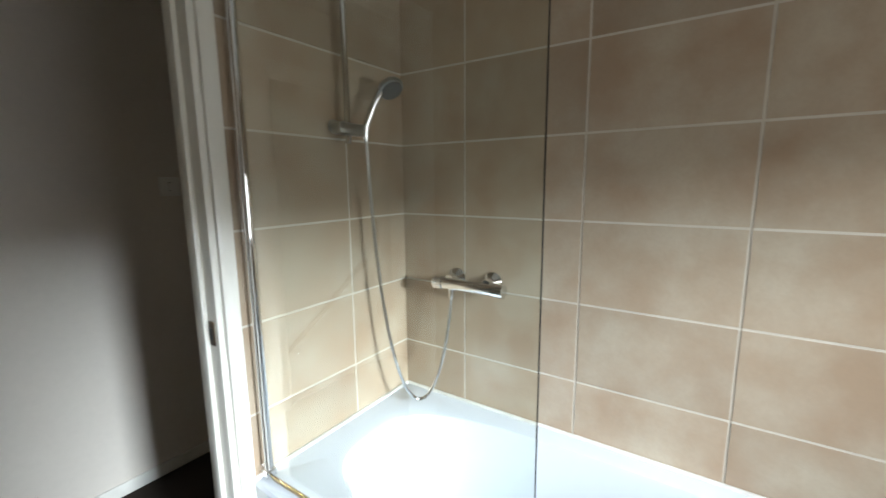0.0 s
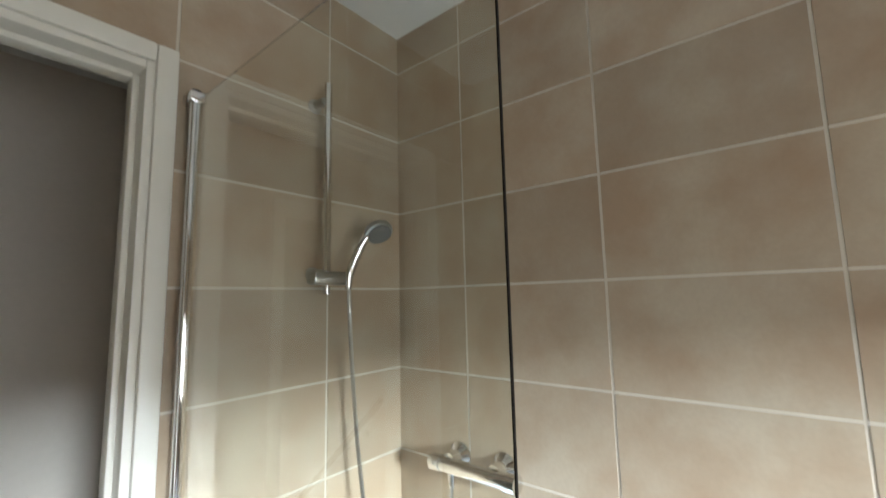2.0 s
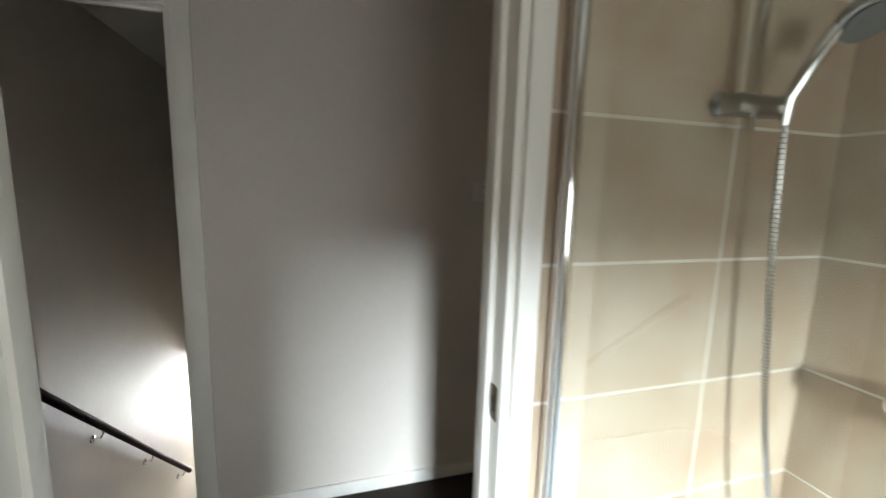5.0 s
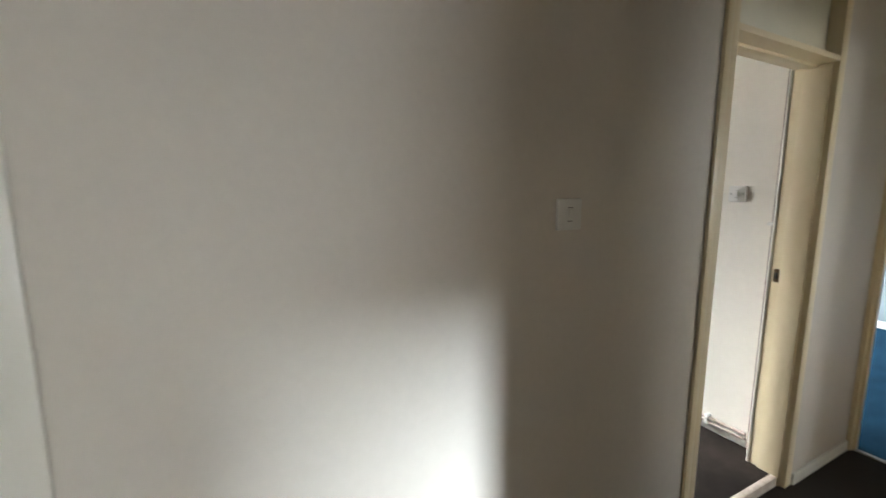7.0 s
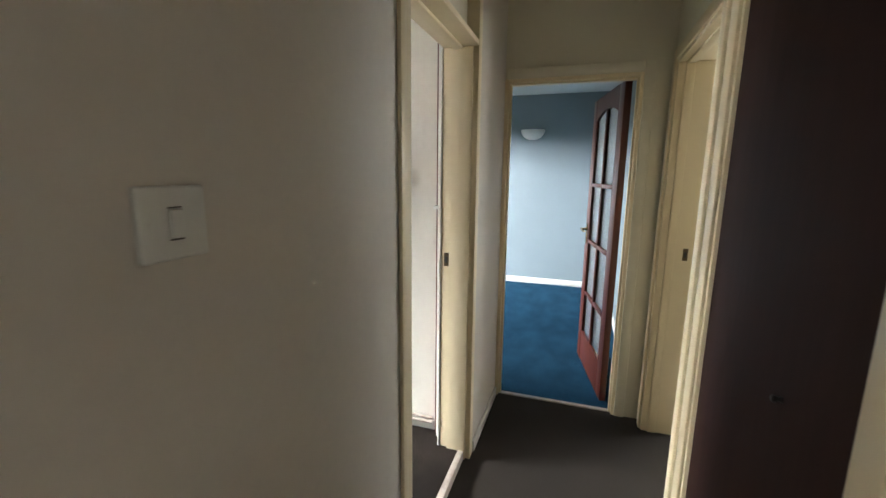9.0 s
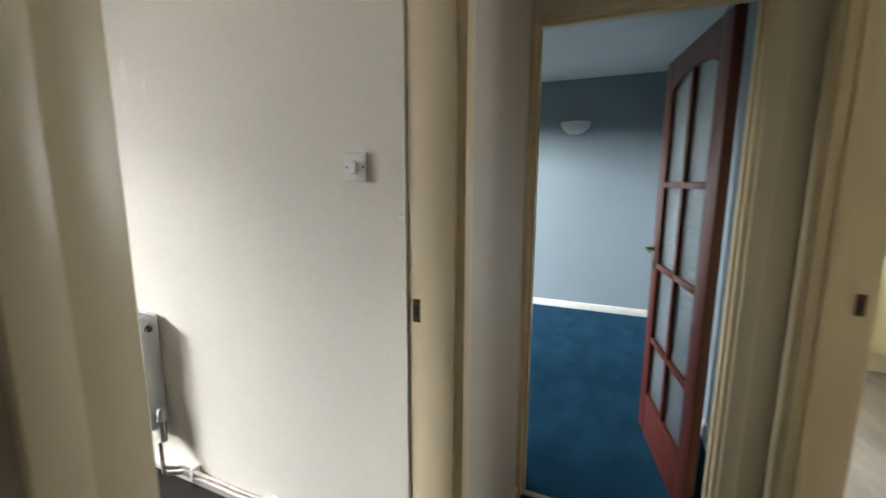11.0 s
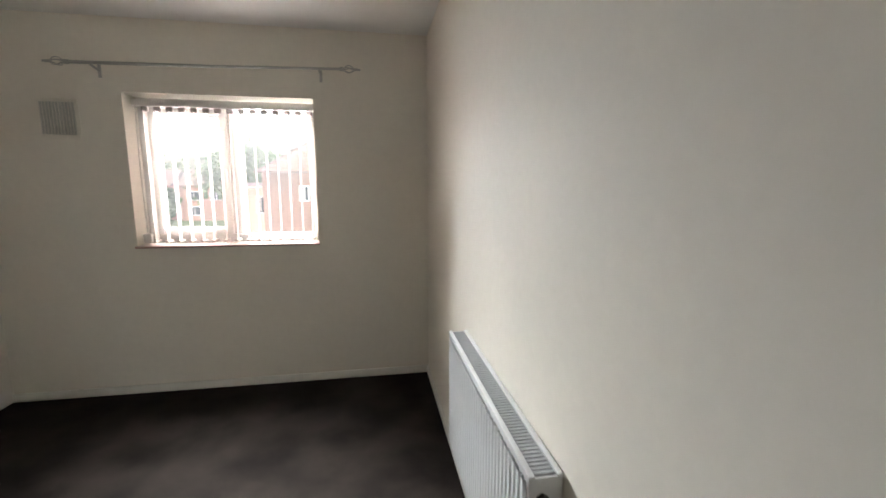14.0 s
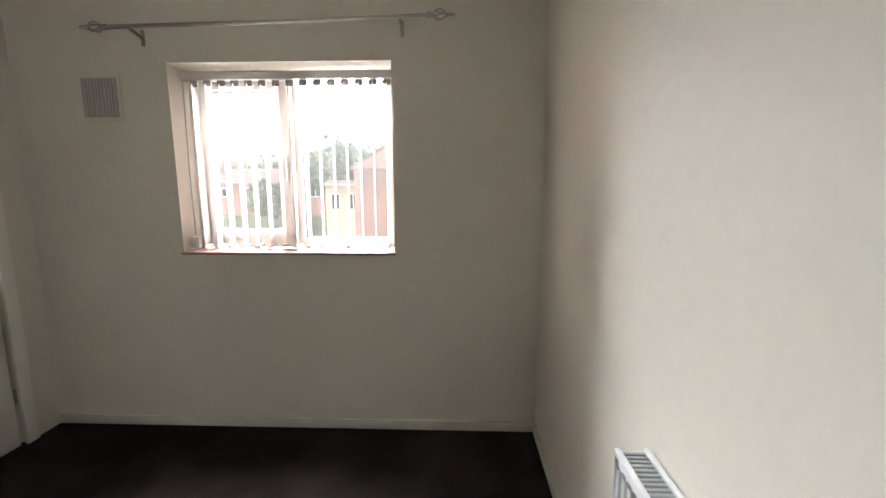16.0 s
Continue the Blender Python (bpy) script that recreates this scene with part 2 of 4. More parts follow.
def box(bm, x0, x1, y0, y1, z0, z1, bevel=0.0, segs=2):
    """Adds a box, with its edges rounded where bevel is given."""
    r = bmesh.ops.create_cube(bm, size=1.0)
    vs = r["verts"]
    for v in vs:
        v.co = Vector(((x0 + x1) / 2 + v.co.x * (x1 - x0), (y0 + y1) / 2 + v.co.y * (y1 - y0), (z0 + z1) / 2 + v.co.z * (z1 - z0)))
    if bevel:
        edges = list({e for v in vs for e in v.link_edges})
        bmesh.ops.bevel(bm, geom=edges, offset=bevel, segments=segs, affect="EDGES", profile=0.5, clamp_overlap=True)
    return bm


def rod(bm, a, b, r0, r1=None, n=16):
    """A round bar from a to b."""
    a, b = Vector(a), Vector(b)
    d = b - a
    m = Matrix.Translation((a + b) / 2) @ d.to_track_quat("Z", "Y").to_matrix().to_4x4()
    bmesh.ops.create_cone(bm, cap_ends=True, segments=n, radius1=r0, radius2=r0 if r1 is None else r1, depth=d.length, matrix=m)
    return bm


def tube(bm, pts, r, n=10):
    """A bent pipe along points."""
    rings = []
    pts = [Vector(p) for p in pts]
    for i, p in enumerate(pts):
        d = (pts[min(i + 1, len(pts) - 1)] - pts[max(i - 1, 0)]).normalized()
        q = d.to_track_quat("Z", "Y")
        rings.append([bm.verts.new(p + q @ Vector((r * math.cos(2 * math.pi * k / n), r * math.sin(2 * math.pi * k / n), 0))) for k in range(n)])
    for a, b in zip(rings, rings[1:]):
        best = min(range(n), key=lambda s: sum((a[k].co - b[(k + s) % n].co).length for k in range(0, n, 3)))
        for k in range(n):
            bm.faces.new((a[k], a[(k + 1) % n], b[(k + 1 + best) % n], b[(k + best) % n]))
    bm.faces.new(rings[0][::-1])
    bm.faces.new(rings[-1])
    return bm


def lathe(bm, profile, m, n=28):
    """Turns a profile of (radius, height) about the z axis of the pose m."""
    rings = []
    for r, h in profile:
        rings.append([bm.verts.new(m @ Vector((r * math.cos(2 * math.pi * k / n), r * math.sin(2 * math.pi * k / n), h))) for k in range(n)])
    for a, b in zip(rings, rings[1:]):
        for k in range(n):
            bm.faces.new((a[k], a[(k + 1) % n], b[(k + 1) % n], b[k]))
    bm.faces.new(rings[0][::-1])
    bm.faces.new(rings[-1])
    return bm


def mesh_of(bm, name, mat, smooth=True):
    bmesh.ops.recalc_face_normals(bm, faces=bm.faces)
    me = bpy.data.meshes.new(name)
    bm.to_mesh(me)
    bm.free()
    me.materials.append(mat)
    if smooth:
        me.shade_smooth()
        me.set_sharp_from_angle(angle=radians(35))
    return me


def part(name, bm, mat, parent, label=""):
    ob = new(name, mesh_of(bm, name, mat))
    ob.parent = parent
    return tagged(ob, label) if label else ob


def thing(name, bm, mat, label, category, group="", kind=""):
    return tagged(new(name, mesh_of(bm, name, mat)), label, category, group, kind)


def holder(name, label, category, at=(0, 0, 0), group="", kind="", rz=0):
    """An Empty at the base of a thing made of parts; the parts are modelled about the origin."""
    e = new(name)
    e.empty_display_size = 0.1
    e.matrix_world = pose(*at, 0, 0, rz)
    return tagged(e, label, category, group, kind)


def B():
    return bmesh.new()


def cut_wall(name, axis, a0, a1, t0, t1, z0, z1, holes, mat, label="", parent=None):
    """A wall along x or y from a0 to a1, t0 to t1 thick, with openings (from, to, bottom, top) through it."""
    bm = B()
    cuts = sorted({a0, a1, *[h[0] for h in holes], *[h[1] for h in holes]})
    for p, q in zip(cuts, cuts[1:]):
        mid = (p + q) / 2
        solid = [(z0, z1)]
        for h in holes:
            if h[0] < mid < h[1]:
                nxt = []
                for lo, hi in solid:
                    if h[2] > lo:
                        nxt.append((lo, min(hi, h[2])))
                    if h[3] < hi:
                        nxt.append((max(lo, h[3]), hi))
                solid = nxt
        for lo, hi in solid:
            if axis == "x":
                box(bm, p, q, t0, t1, lo, hi)
            else:
                box(bm, t0, t1, p, q, lo, hi)
    bmesh.ops.remove_doubles(bm, verts=bm.verts, dist=0.0005)
    seen = {}
    for f in list(bm.faces):
        key = tuple(round(c, 3) for c in f.calc_center_median())
        if key in seen:
            bmesh.ops.delete(bm, geom=[f, seen[key]], context="FACES_ONLY")
        else:
            seen[key] = f
    ob = new(name, mesh_of(bm, name, mat, smooth=False))
    return tagged(ob, label or "painted plaster wall", "wall", kind="structure")


CEIL = 2.41
# ---------------- structure ----------------
# bathroom: x -1.75..0, y -2.3..0
cut_wall("wall_bathroom_north", "x", -1.85, 0.0, -0.0025, 0.05, 0, CEIL, [(-1.46, -0.72, 0, 2.0)], M["grout"], "grout bed behind beige wall tiles")
cut_wall("wall_landing_south", "x", -2.6, -0.15, 0.05, 0.10, 0, CEIL, [(-1.46, -0.72, 0, 2.0)], M["grey_wall"], "warm grey painted landing wall")
cut_wall("wall_bathroom_east", "y", -2.3, 0.05, -0.0025, 0.12, 0, CEIL, [], M["grout"], "grout bed behind beige wall tiles")
# unseen walls, given the tile colour to darken what the chrome reflects
cut_wall("wall_bathroom_west", "y", -2.4, 0.004, -1.85, -1.75, 0, CEIL, [], M["tile"], "unseen bathroom wall in beige tile colour")
cut_wall("wall_bathroom_south", "x", -1.75, 0.12, -2.4, -2.3, 0, CEIL, [(-1.3, -0.35, 0.95, 1.58)], M["tile"], "unseen bathroom wall in beige tile colour with a window opening")
# cupboard and kitchen wall along the landing
cut_wall("wall_landing_cupboard", "x", -0.15, 1.81, 0.10, 0.25, 0, CEIL, [(0.0, 0.82, 0, 2.0), (0.98, 1.72, 0, 2.0)], M["cream_wall"], "cream painted landing wall with two door openings")
cut_wall("wall_landing_west", "y", 0.05, 1.12, -2.6, -2.5, 0, CEIL, [], M["grey_wall"], "warm grey painted landing wall")
cut_wall("wall_landing_north", "x", -2.6, 1.19, 1.12, 1.19, 0, CEIL, [(-2.36, -1.51, 0, 2.0), (0.33, 1.19, 0, CEIL)], M["grey_wall"], "warm grey painted landing wall, faintly scuffed")
cut_wall("wall_landing_end_return", "x", 1.19, 1.81, 1.12, 1.19, 0, CEIL, [], M["grey_wall"], "warm grey painted short landing wall")
cut_wall("wall_landing_east", "y", 0.10, 1.27, 1.81, 1.86, 0, CEIL, [(0.385, 1.12, 0, 1.97)], M["cream_wall"], "cream painted landing end wall")
# lounge
cut_wall("wall_lounge_west", "y", 0.18, 3.3, 1.86, 1.91, 0, CEIL, [(0.385, 1.12, 0, 1.97)], M["blue_wall"], "slate blue painted wall")
cut_wall("wall_lounge_east", "y", 0.18, 3.4, 4.80, 4.90, 0, CEIL, [], M["blue_wall"], "slate blue painted wall")
cut_wall("wall_lounge_south", "x", 1.91, 4.80, 0.20, 0.28, 0, CEIL, [], M["blue_wall"], "slate blue painted wall")
cut_wall("wall_lounge_north", "x", 1.86, 4.80, 3.3, 3.4, 0, CEIL, [(2.3, 4.5, 0.75, 2.0)], M["blue_wall"], "slate blue painted wall with a window opening")
# kitchen
# the window opening is out of view, added for the kitchen lamp
cut_wall("wall_kitchen_south", "x", 0.12, 4.75, -1.85, -1.75, 0, CEIL, [(2.1, 3.7, 1.05, 2.1)], M["white_wall"], "white painted kitchen wall with an added, unseen window opening")
cut_wall("wall_kitchen_east", "y", -1.75, 0.20, 4.65, 4.75, 0, CEIL, [], M["white_wall"], "white painted kitchen wall")
cut_wall("wall_kitchen_north", "x", 1.81, 4.65, 0.10, 0.196, 0, CEIL, [], M["white_wall"], "white painted kitchen wall")
# bedroom
cut_wall("wall_bedroom_south", "x", -1.52, 1.26, 1.19, 1.27, 0, CEIL, [(0.33, 1.19, 0, CEIL)], M["white_wall"], "white painted bedroom wall")
cut_wall("wall_bedroom_east", "y", 1.19, 4.745, 1.26, 1.36, 0, CEIL, [], M["white_wall"], "off-white painted plaster wall with old patches")
cut_wall("wall_bedroom_west", "y", 1.19, 4.745, -1.52, -1.42, 0, CEIL, [(3.78, 4.55, 0, 1.98)], M["white_wall"], "white painted bedroom wall")
cut_wall("wall_bedroom_north", "x", -1.52, 1.36, 4.745, 5.0, 0, CEIL, [(-0.613, 0.507, 1.0205, 1.98)], M["white_wall"], "white painted wall with a deep window recess")
# stairwell
cut_wall("wall_stairs_west", "y", 1.12, 6.3, -2.51, -2.41, -2.7, CEIL, [], M["grey_wall"], "pale grey stairwell wall")
cut_wall("wall_stairs_east", "y", 1.19, 6.3, -1.56, -1.525, -2.7, CEIL, [], M["grey_wall"], "pale grey stairwell wall")
cut_wall("wall_stairs_bulkhead", "x", -2.41, -1.56, 4.10, 4.2, -0.42, CEIL, [], M["grey_wall"], "pale grey stairwell bulkhead")
cut_wall("wall_hall_north", "x", -2.51, -1.5, 6.0, 6.1, -2.7, -0.4, [(-2.3, -1.6, -1.6, -0.45)], M["white_wall"], "white painted downstairs hall wall")

for nm, x0, x1, y0, y1, mt, lb in (
        ("floor_bathroom", -1.85, 0.12, -2.4, 0.05, M["kitchen_floor"], "grey vinyl bathroom floor"),
        ("floor_landing", -2.6, 1.84, 0.05, 1.155, M["landing_carpet"], "dark brown landing carpet, worn"),
        ("floor_bedroom", -1.52, 1.36, 1.165, 5.0, M["brown_carpet"], "dark brown bedroom carpet with worn paler patches"),
        ("floor_lounge", 1.85, 4.9, 0.20, 3.4, M["blue_carpet"], "deep blue lounge carpet with tread marks"),
        ("floor_kitchen", 0.12, 4.75, -1.85, 0.16, M["kitchen_floor"], "grey wood-look kitchen vinyl")):
    bm = B()
    top = {"floor_landing": 0.0, "floor_kitchen": -0.004, "floor_bedroom": 0.045}.get(nm, -0.002)
    box(bm, x0, x1, y0, y1, -0.25, top)
    thing(nm, bm, mt, lb, "floor", kind="structure")
bm = B()
box(bm, -2.6, 4.9, -2.4, 5.0, CEIL, CEIL + 0.15)
box(bm, -2.6, -1.5, 5.0, 6.4, CEIL, CEIL + 0.15)
thing("ceiling", bm, M["ceiling"], "white painted ceiling", "ceiling", kind="structure")
bm = B()
box(bm, -2.51, -1.5, 4.2, 6.3, -0.42, -0.3)
thing("ceiling_hall", bm, M["ceiling"], "white ceiling of the downstairs hall", "ceiling", kind="structure")
bm = B()
box(bm, -2.51, -1.5, 1.16, 6.3, -2.8, -2.65)
thing("floor_hall", bm, M["landing_carpet"], "dark carpet of the downstairs hall", "floor", kind="structure")
bm = B()
box(bm, -600, 600, -600, 600, -3.2, -2.85)
thing("ground", bm, M["grass"], "grass and gardens around the building", "ground", kind="structure")


def skirting(name, x0, x1, y0, y1, h=0.075, z0=-0.002):
    bm = B()
    box(bm, x0, x1, y0, y1, z0, h, 0.005)
    return thing(name, bm, M["skirting"], "white painted skirting board", "skirting board", kind="structure")


skirting("baseboard_bedroom_north", -1.42, 1.245, 4.730, 4.7455, 0.10, 0.044)
skirting("baseboard_bedroom_east", 1.246, 1.2605, 1.334, 4.745, 0.10, 0.044)
skirting("baseboard_bedroom_west", -1.4205, -1.406, 1.30, 3.72, 0.10, 0.044)
skirting("baseboard_landing", -1.44, 0.27, 1.107, 1.1205, 0.06)
skirting("baseboard_landing_return", 1.20, 1.80, 1.107, 1.1205, 0.06)
skirting("baseboard_lounge_east", 4.785, 4.8005, 0.28, 3.3, 0.075)
skirting("baseboard_lounge_south", 2.0, 4.78, 0.2795, 0.295, 0.075)

# ---------------- door frames and doors ----------------


def door_frame(name, axis, a0, a1, t0, t1, top, mat, label, lo_side=True, hi_side=True, arch=0.055, stop_at=None, post_top=None):
    """Lining, stops and architraves of an opening from a0 to a1 in a wall between t0 and t1."""
    e = holder(name, label, "door frame", kind="structure")

    def put(nm, p, q, s, t, z0, z1, bev=0.003):
        bm = B()
        if axis == "x":
            box(bm, p, q, s, t, z0, z1, bev)
        else:
            box(bm, s, t, p, q, z0, z1, bev)
        part(nm, bm, mat, e)
    lin = 0.022
    pt = post_top or top
    put("jamb", a0 - 0.001, a0 + lin, t0 - 0.004, t1 + 0.004, -0.001, pt)
    put("jamb", a1 - lin, a1 + 0.001, t0 - 0.004, t1 + 0.004, -0.001, pt)
    put("head", a0 + lin, a1 - lin, t0 - 0.004, t1 + 0.004, top - lin, top + 0.001)
    sm = (t0 + t1) / 2 if stop_at is None else stop_at
    put("door_stop", a0 + lin - 0.001, a0 + lin + 0.012, sm - 0.02, sm + 0.02, 0.001, top - lin)
    put("door_stop", a1 - lin - 0.012, a1 - lin + 0.001, sm - 0.02, sm + 0.02, 0.001, top - lin)
    put("door_stop", a0 + lin + 0.012, a1 - lin - 0.012, sm - 0.02, sm + 0.02, top - lin - 0.012, top - lin + 0.001)
    for on, s, t in ((lo_side, t0 - 0.016, t0 - 0.0005), (hi_side, t1 + 0.0005, t1 + 0.016)):
        if on:
            put("architrave", a0 - arch + 0.006, a0 + 0.006, s, t, -0.001, top + arch - 0.006, 0.006)
            put("architrave", a1 - 0.006, a1 + arch - 0.006, s, t, -0.001, top + arch - 0.006, 0.006)
            put("architrave", a0 + 0.006, a1 - 0.006, s, t, top - 0.006, top + arch - 0.006, 0.006)
    return e


def keep(parent, axis, a, t, z, face):
    """A worn latch keep let into a jamb."""
    bm = B()
    w = 0.0025 * face
    lo, hi = sorted((a, a + w))
    if axis == "x":
        box(bm, lo, hi, t - 0.012, t + 0.012, z - 0.032, z + 0.032, 0.0008)
    else:
        box(bm, t - 0.012, t + 0.012, lo, hi, z - 0.032, z + 0.032, 0.0008)
    part("latch_keep", bm, M["tarnished"], parent, "tarnished brass latch keep")
    bm = B()
    lo, hi = sorted((a + w * 0.5, a + w * 1.8))
    if axis == "x":
        box(bm, lo, hi, t - 0.006, t + 0.007, z - 0.016, z + 0.014, 0.0005)
    else:
        box(bm, t - 0.006, t + 0.007, lo, hi, z - 0.016, z + 0.014, 0.0005)
    part("latch_hole", bm, M["dark"], parent, "dark latch hole")


f1 = door_frame("door_frame_bathroom", "x", -1.46, -0.72, 0.0, 0.10, 2.0, M["white_gloss"], "white gloss bathroom door frame with chipped edges", arch=0.042, stop_at=0.06)
keep(f1, "x", -0.742, 0.022, 1.012, -1)
door_frame("door_frame_stairs", "x", -2.36, -1.51, 1.12, 1.19, 2.0, M["white_gloss"], "white gloss frame of the opening to the stairs", hi_side=False, arch=0.06)
f2 = door_frame("door_frame_bedroom", "x", 0.33, 1.19, 1.12, 1.27, 1.99, M["ivory_gloss"], "yellowed ivory gloss bedroom door frame", lo_side=False, hi_side=False, stop_at=1.205, post_top=CEIL)
for px0, px1 in ((0.331, 0.383), (1.134, 1.189)):
    bm = B()
    box(bm, px0, px1, 1.114, 1.276, 0.001, CEIL - 0.004, 0.004)
    part("post", bm, M["ivory_gloss"], f2)
for px0, px1 in ((0.382, 0.392), (1.123, 1.135)):
    bm = B()
    box(bm, px0, px1, 1.138, 1.236, 0.001, 1.966, 0.003)
    part("door_stop", bm, M["ivory_gloss"], f2)
keep(f2, "x", 1.134, 1.25, 1.031, -1)
bm = B()
box(bm, 0.352, 1.168, 1.17, 1.21, 1.992, CEIL - 0.002, 0.003)
part("over_panel", bm, M["cream_wall"], f2, "cream painted panel over the door")
for ax in (0.30,):
    bm = B()
    box(bm, ax, ax + 0.036, 1.106, 1.1195, 0, CEIL - 0.003, 0.004)
    part("architrave", bm, M["ivory_gloss"], f2)
bm = B()
box(bm, 1.13, 1.225, 1.2765, 1.288, 0, 2.04, 0.004)
part("architrave", bm, M["white_gloss"], f2)
bm = B()
box(bm, 1.195, 1.2605, 1.289, 1.318, 0.046, 2.04, 0.004)
part("architrave", bm, M["white_gloss"], f2)
bm = B()
box(bm, 1.222, 1.2605, 1.3185, 1.333, 0.046, 2.04, 0.002)
part("bare_timber_edge", bm, M["mahogany"], f2, "bare red-brown timber edge")
for hz in (1.27,):
    bm = B()
    box(bm, 1.189, 1.224, 1.308, 1.338, hz - 0.008, hz + 0.008, 0.002)
    part("packing", bm, M["white_plastic"], f2, "small white fitting on the jamb")
f3 = door_frame("door_frame_lounge", "y", 0.385, 1.12, 1.81, 1.91, 1.97, M["ivory_gloss"], "cream gloss lounge door frame", arch=0.05, stop_at=1.85, lo_side=False)
bm = B()
box(bm, 1.795, 1.8095, 0.335, 0.389, 0, 2.02, 0.005)
part("architrave", bm, M["cream_wall"], f3)
bm = B()
box(bm, 1.795, 1.8095, 0.389, 1.105, 1.966, 2.02, 0.005)
part("architrave", bm, M["cream_wall"], f3)
f4 = door_frame("door_frame_kitchen", "x", 0.98, 1.72, 0.10, 0.25, 2.0, M["ivory_gloss"], "cream gloss kitchen door frame", stop_at=0.20)
keep(f4, "x", 1.698, 0.13, 1.03, -1)
door_frame("door_frame_cupboard", "x", 0.0, 0.82, 0.10, 0.25, 2.0, M["ivory_gloss"], "cream gloss cupboard door frame", lo_side=False, arch=0.07, stop_at=0.18)

# threshold strips
for nm, x0, x1, y0, y1 in (("threshold_bedroom", 0.36, 1.165, 1.145, 1.175), ("threshold_lounge", 1.83, 1.86, 0.40, 1.10)):
    bm = B()
    box(bm, x0, x1, y0, y1, -0.002, 0.047 if "bedroom" in nm else 0.006, 0.003)
    thing(nm, bm, M["copper"], "worn metal carpet threshold strip", "threshold", kind="structure")


def lever_handle(parent, mat, along=1):
    """A lever on a long backplate, on the face y = 0 looking towards -y, about the latch."""
    bm = B()
    box(bm, -0.019, 0.019, -0.006, 0, -0.08, 0.07, 0.003)
    hnd = part("backplate", bm, mat, parent)
    bm = B()
    lathe(bm, [(0.013, 0), (0.012, 0.006), (0.008, 0.012), (0.008, 0.042)], Matrix.Translation((0, -0.005, 0.03)) @ Matrix.Rotation(radians(90), 4, "X"), 16)
    pts = [(along * u, -0.046 - 0.006 * math.sin(u * 30), 0.03 + 0.006 * math.sin(u * 50)) for u in (0, 0.02, 0.04, 0.06, 0.08, 0.10, 0.112)]
    tube(bm, pts, 0.006)
    part("lever", bm, mat, parent)
    bm = B()
    rod(bm, (0, -0.0075, -0.045), (0, -0.004, -0.045), 0.005)
    part("keyhole", bm, M["dark"], parent)


def flat_door(name, width, height, mat, label, at, rz, handle_side=1):
    """A flush door leaf, hinged at the origin, running along +x, 40 mm thick towards +y."""
    e = holder(name, label, "door", at, rz=rz)
    bm = B()
    box(bm, 0, width, 0, 0.04, 0.055, height, 0.002)
    part("leaf", bm, mat, e)
    for hz in (0.22, 1.0, 1.75):
        bm = B()
        rod(bm, (-0.003, -0.004, hz - 0.045), (-0.003, -0.004, hz + 0.045), 0.006)
        part("hinge", bm, M["brass"], e, "brass butt hinge")
    for s in (0, 1):
        h = new("door_handle")
        h.parent = e
        h.matrix_local = pose(width - 0.055, 0.0 if s == 0 else 0.04, 1.0, 0, 0, 0 if s == 0 else 180)
        lever_handle(h, M["brass"], -1 if s == 0 else 1)
    return e


# bedroom door: opened into the room, its landing face towards the doorway
bd = flat_door("bedroom_door", 0.725, 1.965, M["brown_door"], "dark brown flush bedroom door, open, with brass lever", (0.388, 1.278, 0), 82.0)
# cupboard door, shut
cd = holder("cupboard_door", "dark brown flush cupboard door, shut, beside the kitchen", "door", (0.026, 0.203, 0))
bm = B()
box(bm, 0, 0.768, 0, 0.04, 0.012, 1.972, 0.002)
part("leaf", bm, M["brown_door"], cd)
bm = B()
lathe(bm, [(0.007, 0), (0.006, 0.003), (0.004, 0.007), (0.007, 0.012), (0.008, 0.017), (0.005, 0.02)], Matrix.Translation((0.24, 0.04, 0.98)) @ Matrix.Rotation(radians(-90), 4, "X"), 18)
part("knob", bm, M["dark"], cd, "small dark knob")

# wardrobe door of the bedroom
wd = holder("wardrobe_door", "white six-panel built-in wardrobe door, shut", "door", (-1.445, 3.80, 0), rz=90)
bm = B()
box(bm, 0, 0.73, -0.012, 0.02, 0.01, 1.955, 0.003)
part("leaf", bm, M["white_gloss"], wd)
for i in range(2):
    for z0, z1 in ((0.16, 0.78), (0.94, 1.46), (1.56, 1.82)):
        bm = B()
        x0 = 0.10 + i * 0.29
        box(bm, x0, x0 + 0.24, -0.019, -0.011, z0, z1, 0.006)
        part("panel", bm, M["white_gloss"], wd)
for hz in (0.31, 1.70):
    bm = B()
    rod(bm, (0.735, -0.016, hz - 0.04), (0.735, -0.016, hz + 0.04), 0.006)
    part("hinge", bm, M["steel"], wd, "dull steel hinge")
bm = B()
for y0, y1, z0, z1 in ((3.73, 3.79, 0, 2.03), (4.54, 4.60, 0, 2.03), (3.79, 4.54, 1.97, 2.03)):
    box(bm, -1.4195, -1.402, y0, y1, z0, z1, 0.004)
thing("trim_wardrobe", bm, M["white_gloss"], "white painted trim round the wardrobe door", "door trim", kind="structure")

# lounge door: mahogany, ten glass panes, open
gd = holder("glazed_door", "mahogany-stained lounge door with ten obscured panes, open", "door", (1.935, 0.43, 0), rz=11)
W, HT = 0.74, 1.955


def gbox(nm, x0, x1, z0, z1, y0=0.0, y1=0.04, bev=0.004):
    bm = B()
    box(bm, x0, x1, y0, y1, z0, z1, bev)
    return part(nm, bm, M["mahogany"], gd)


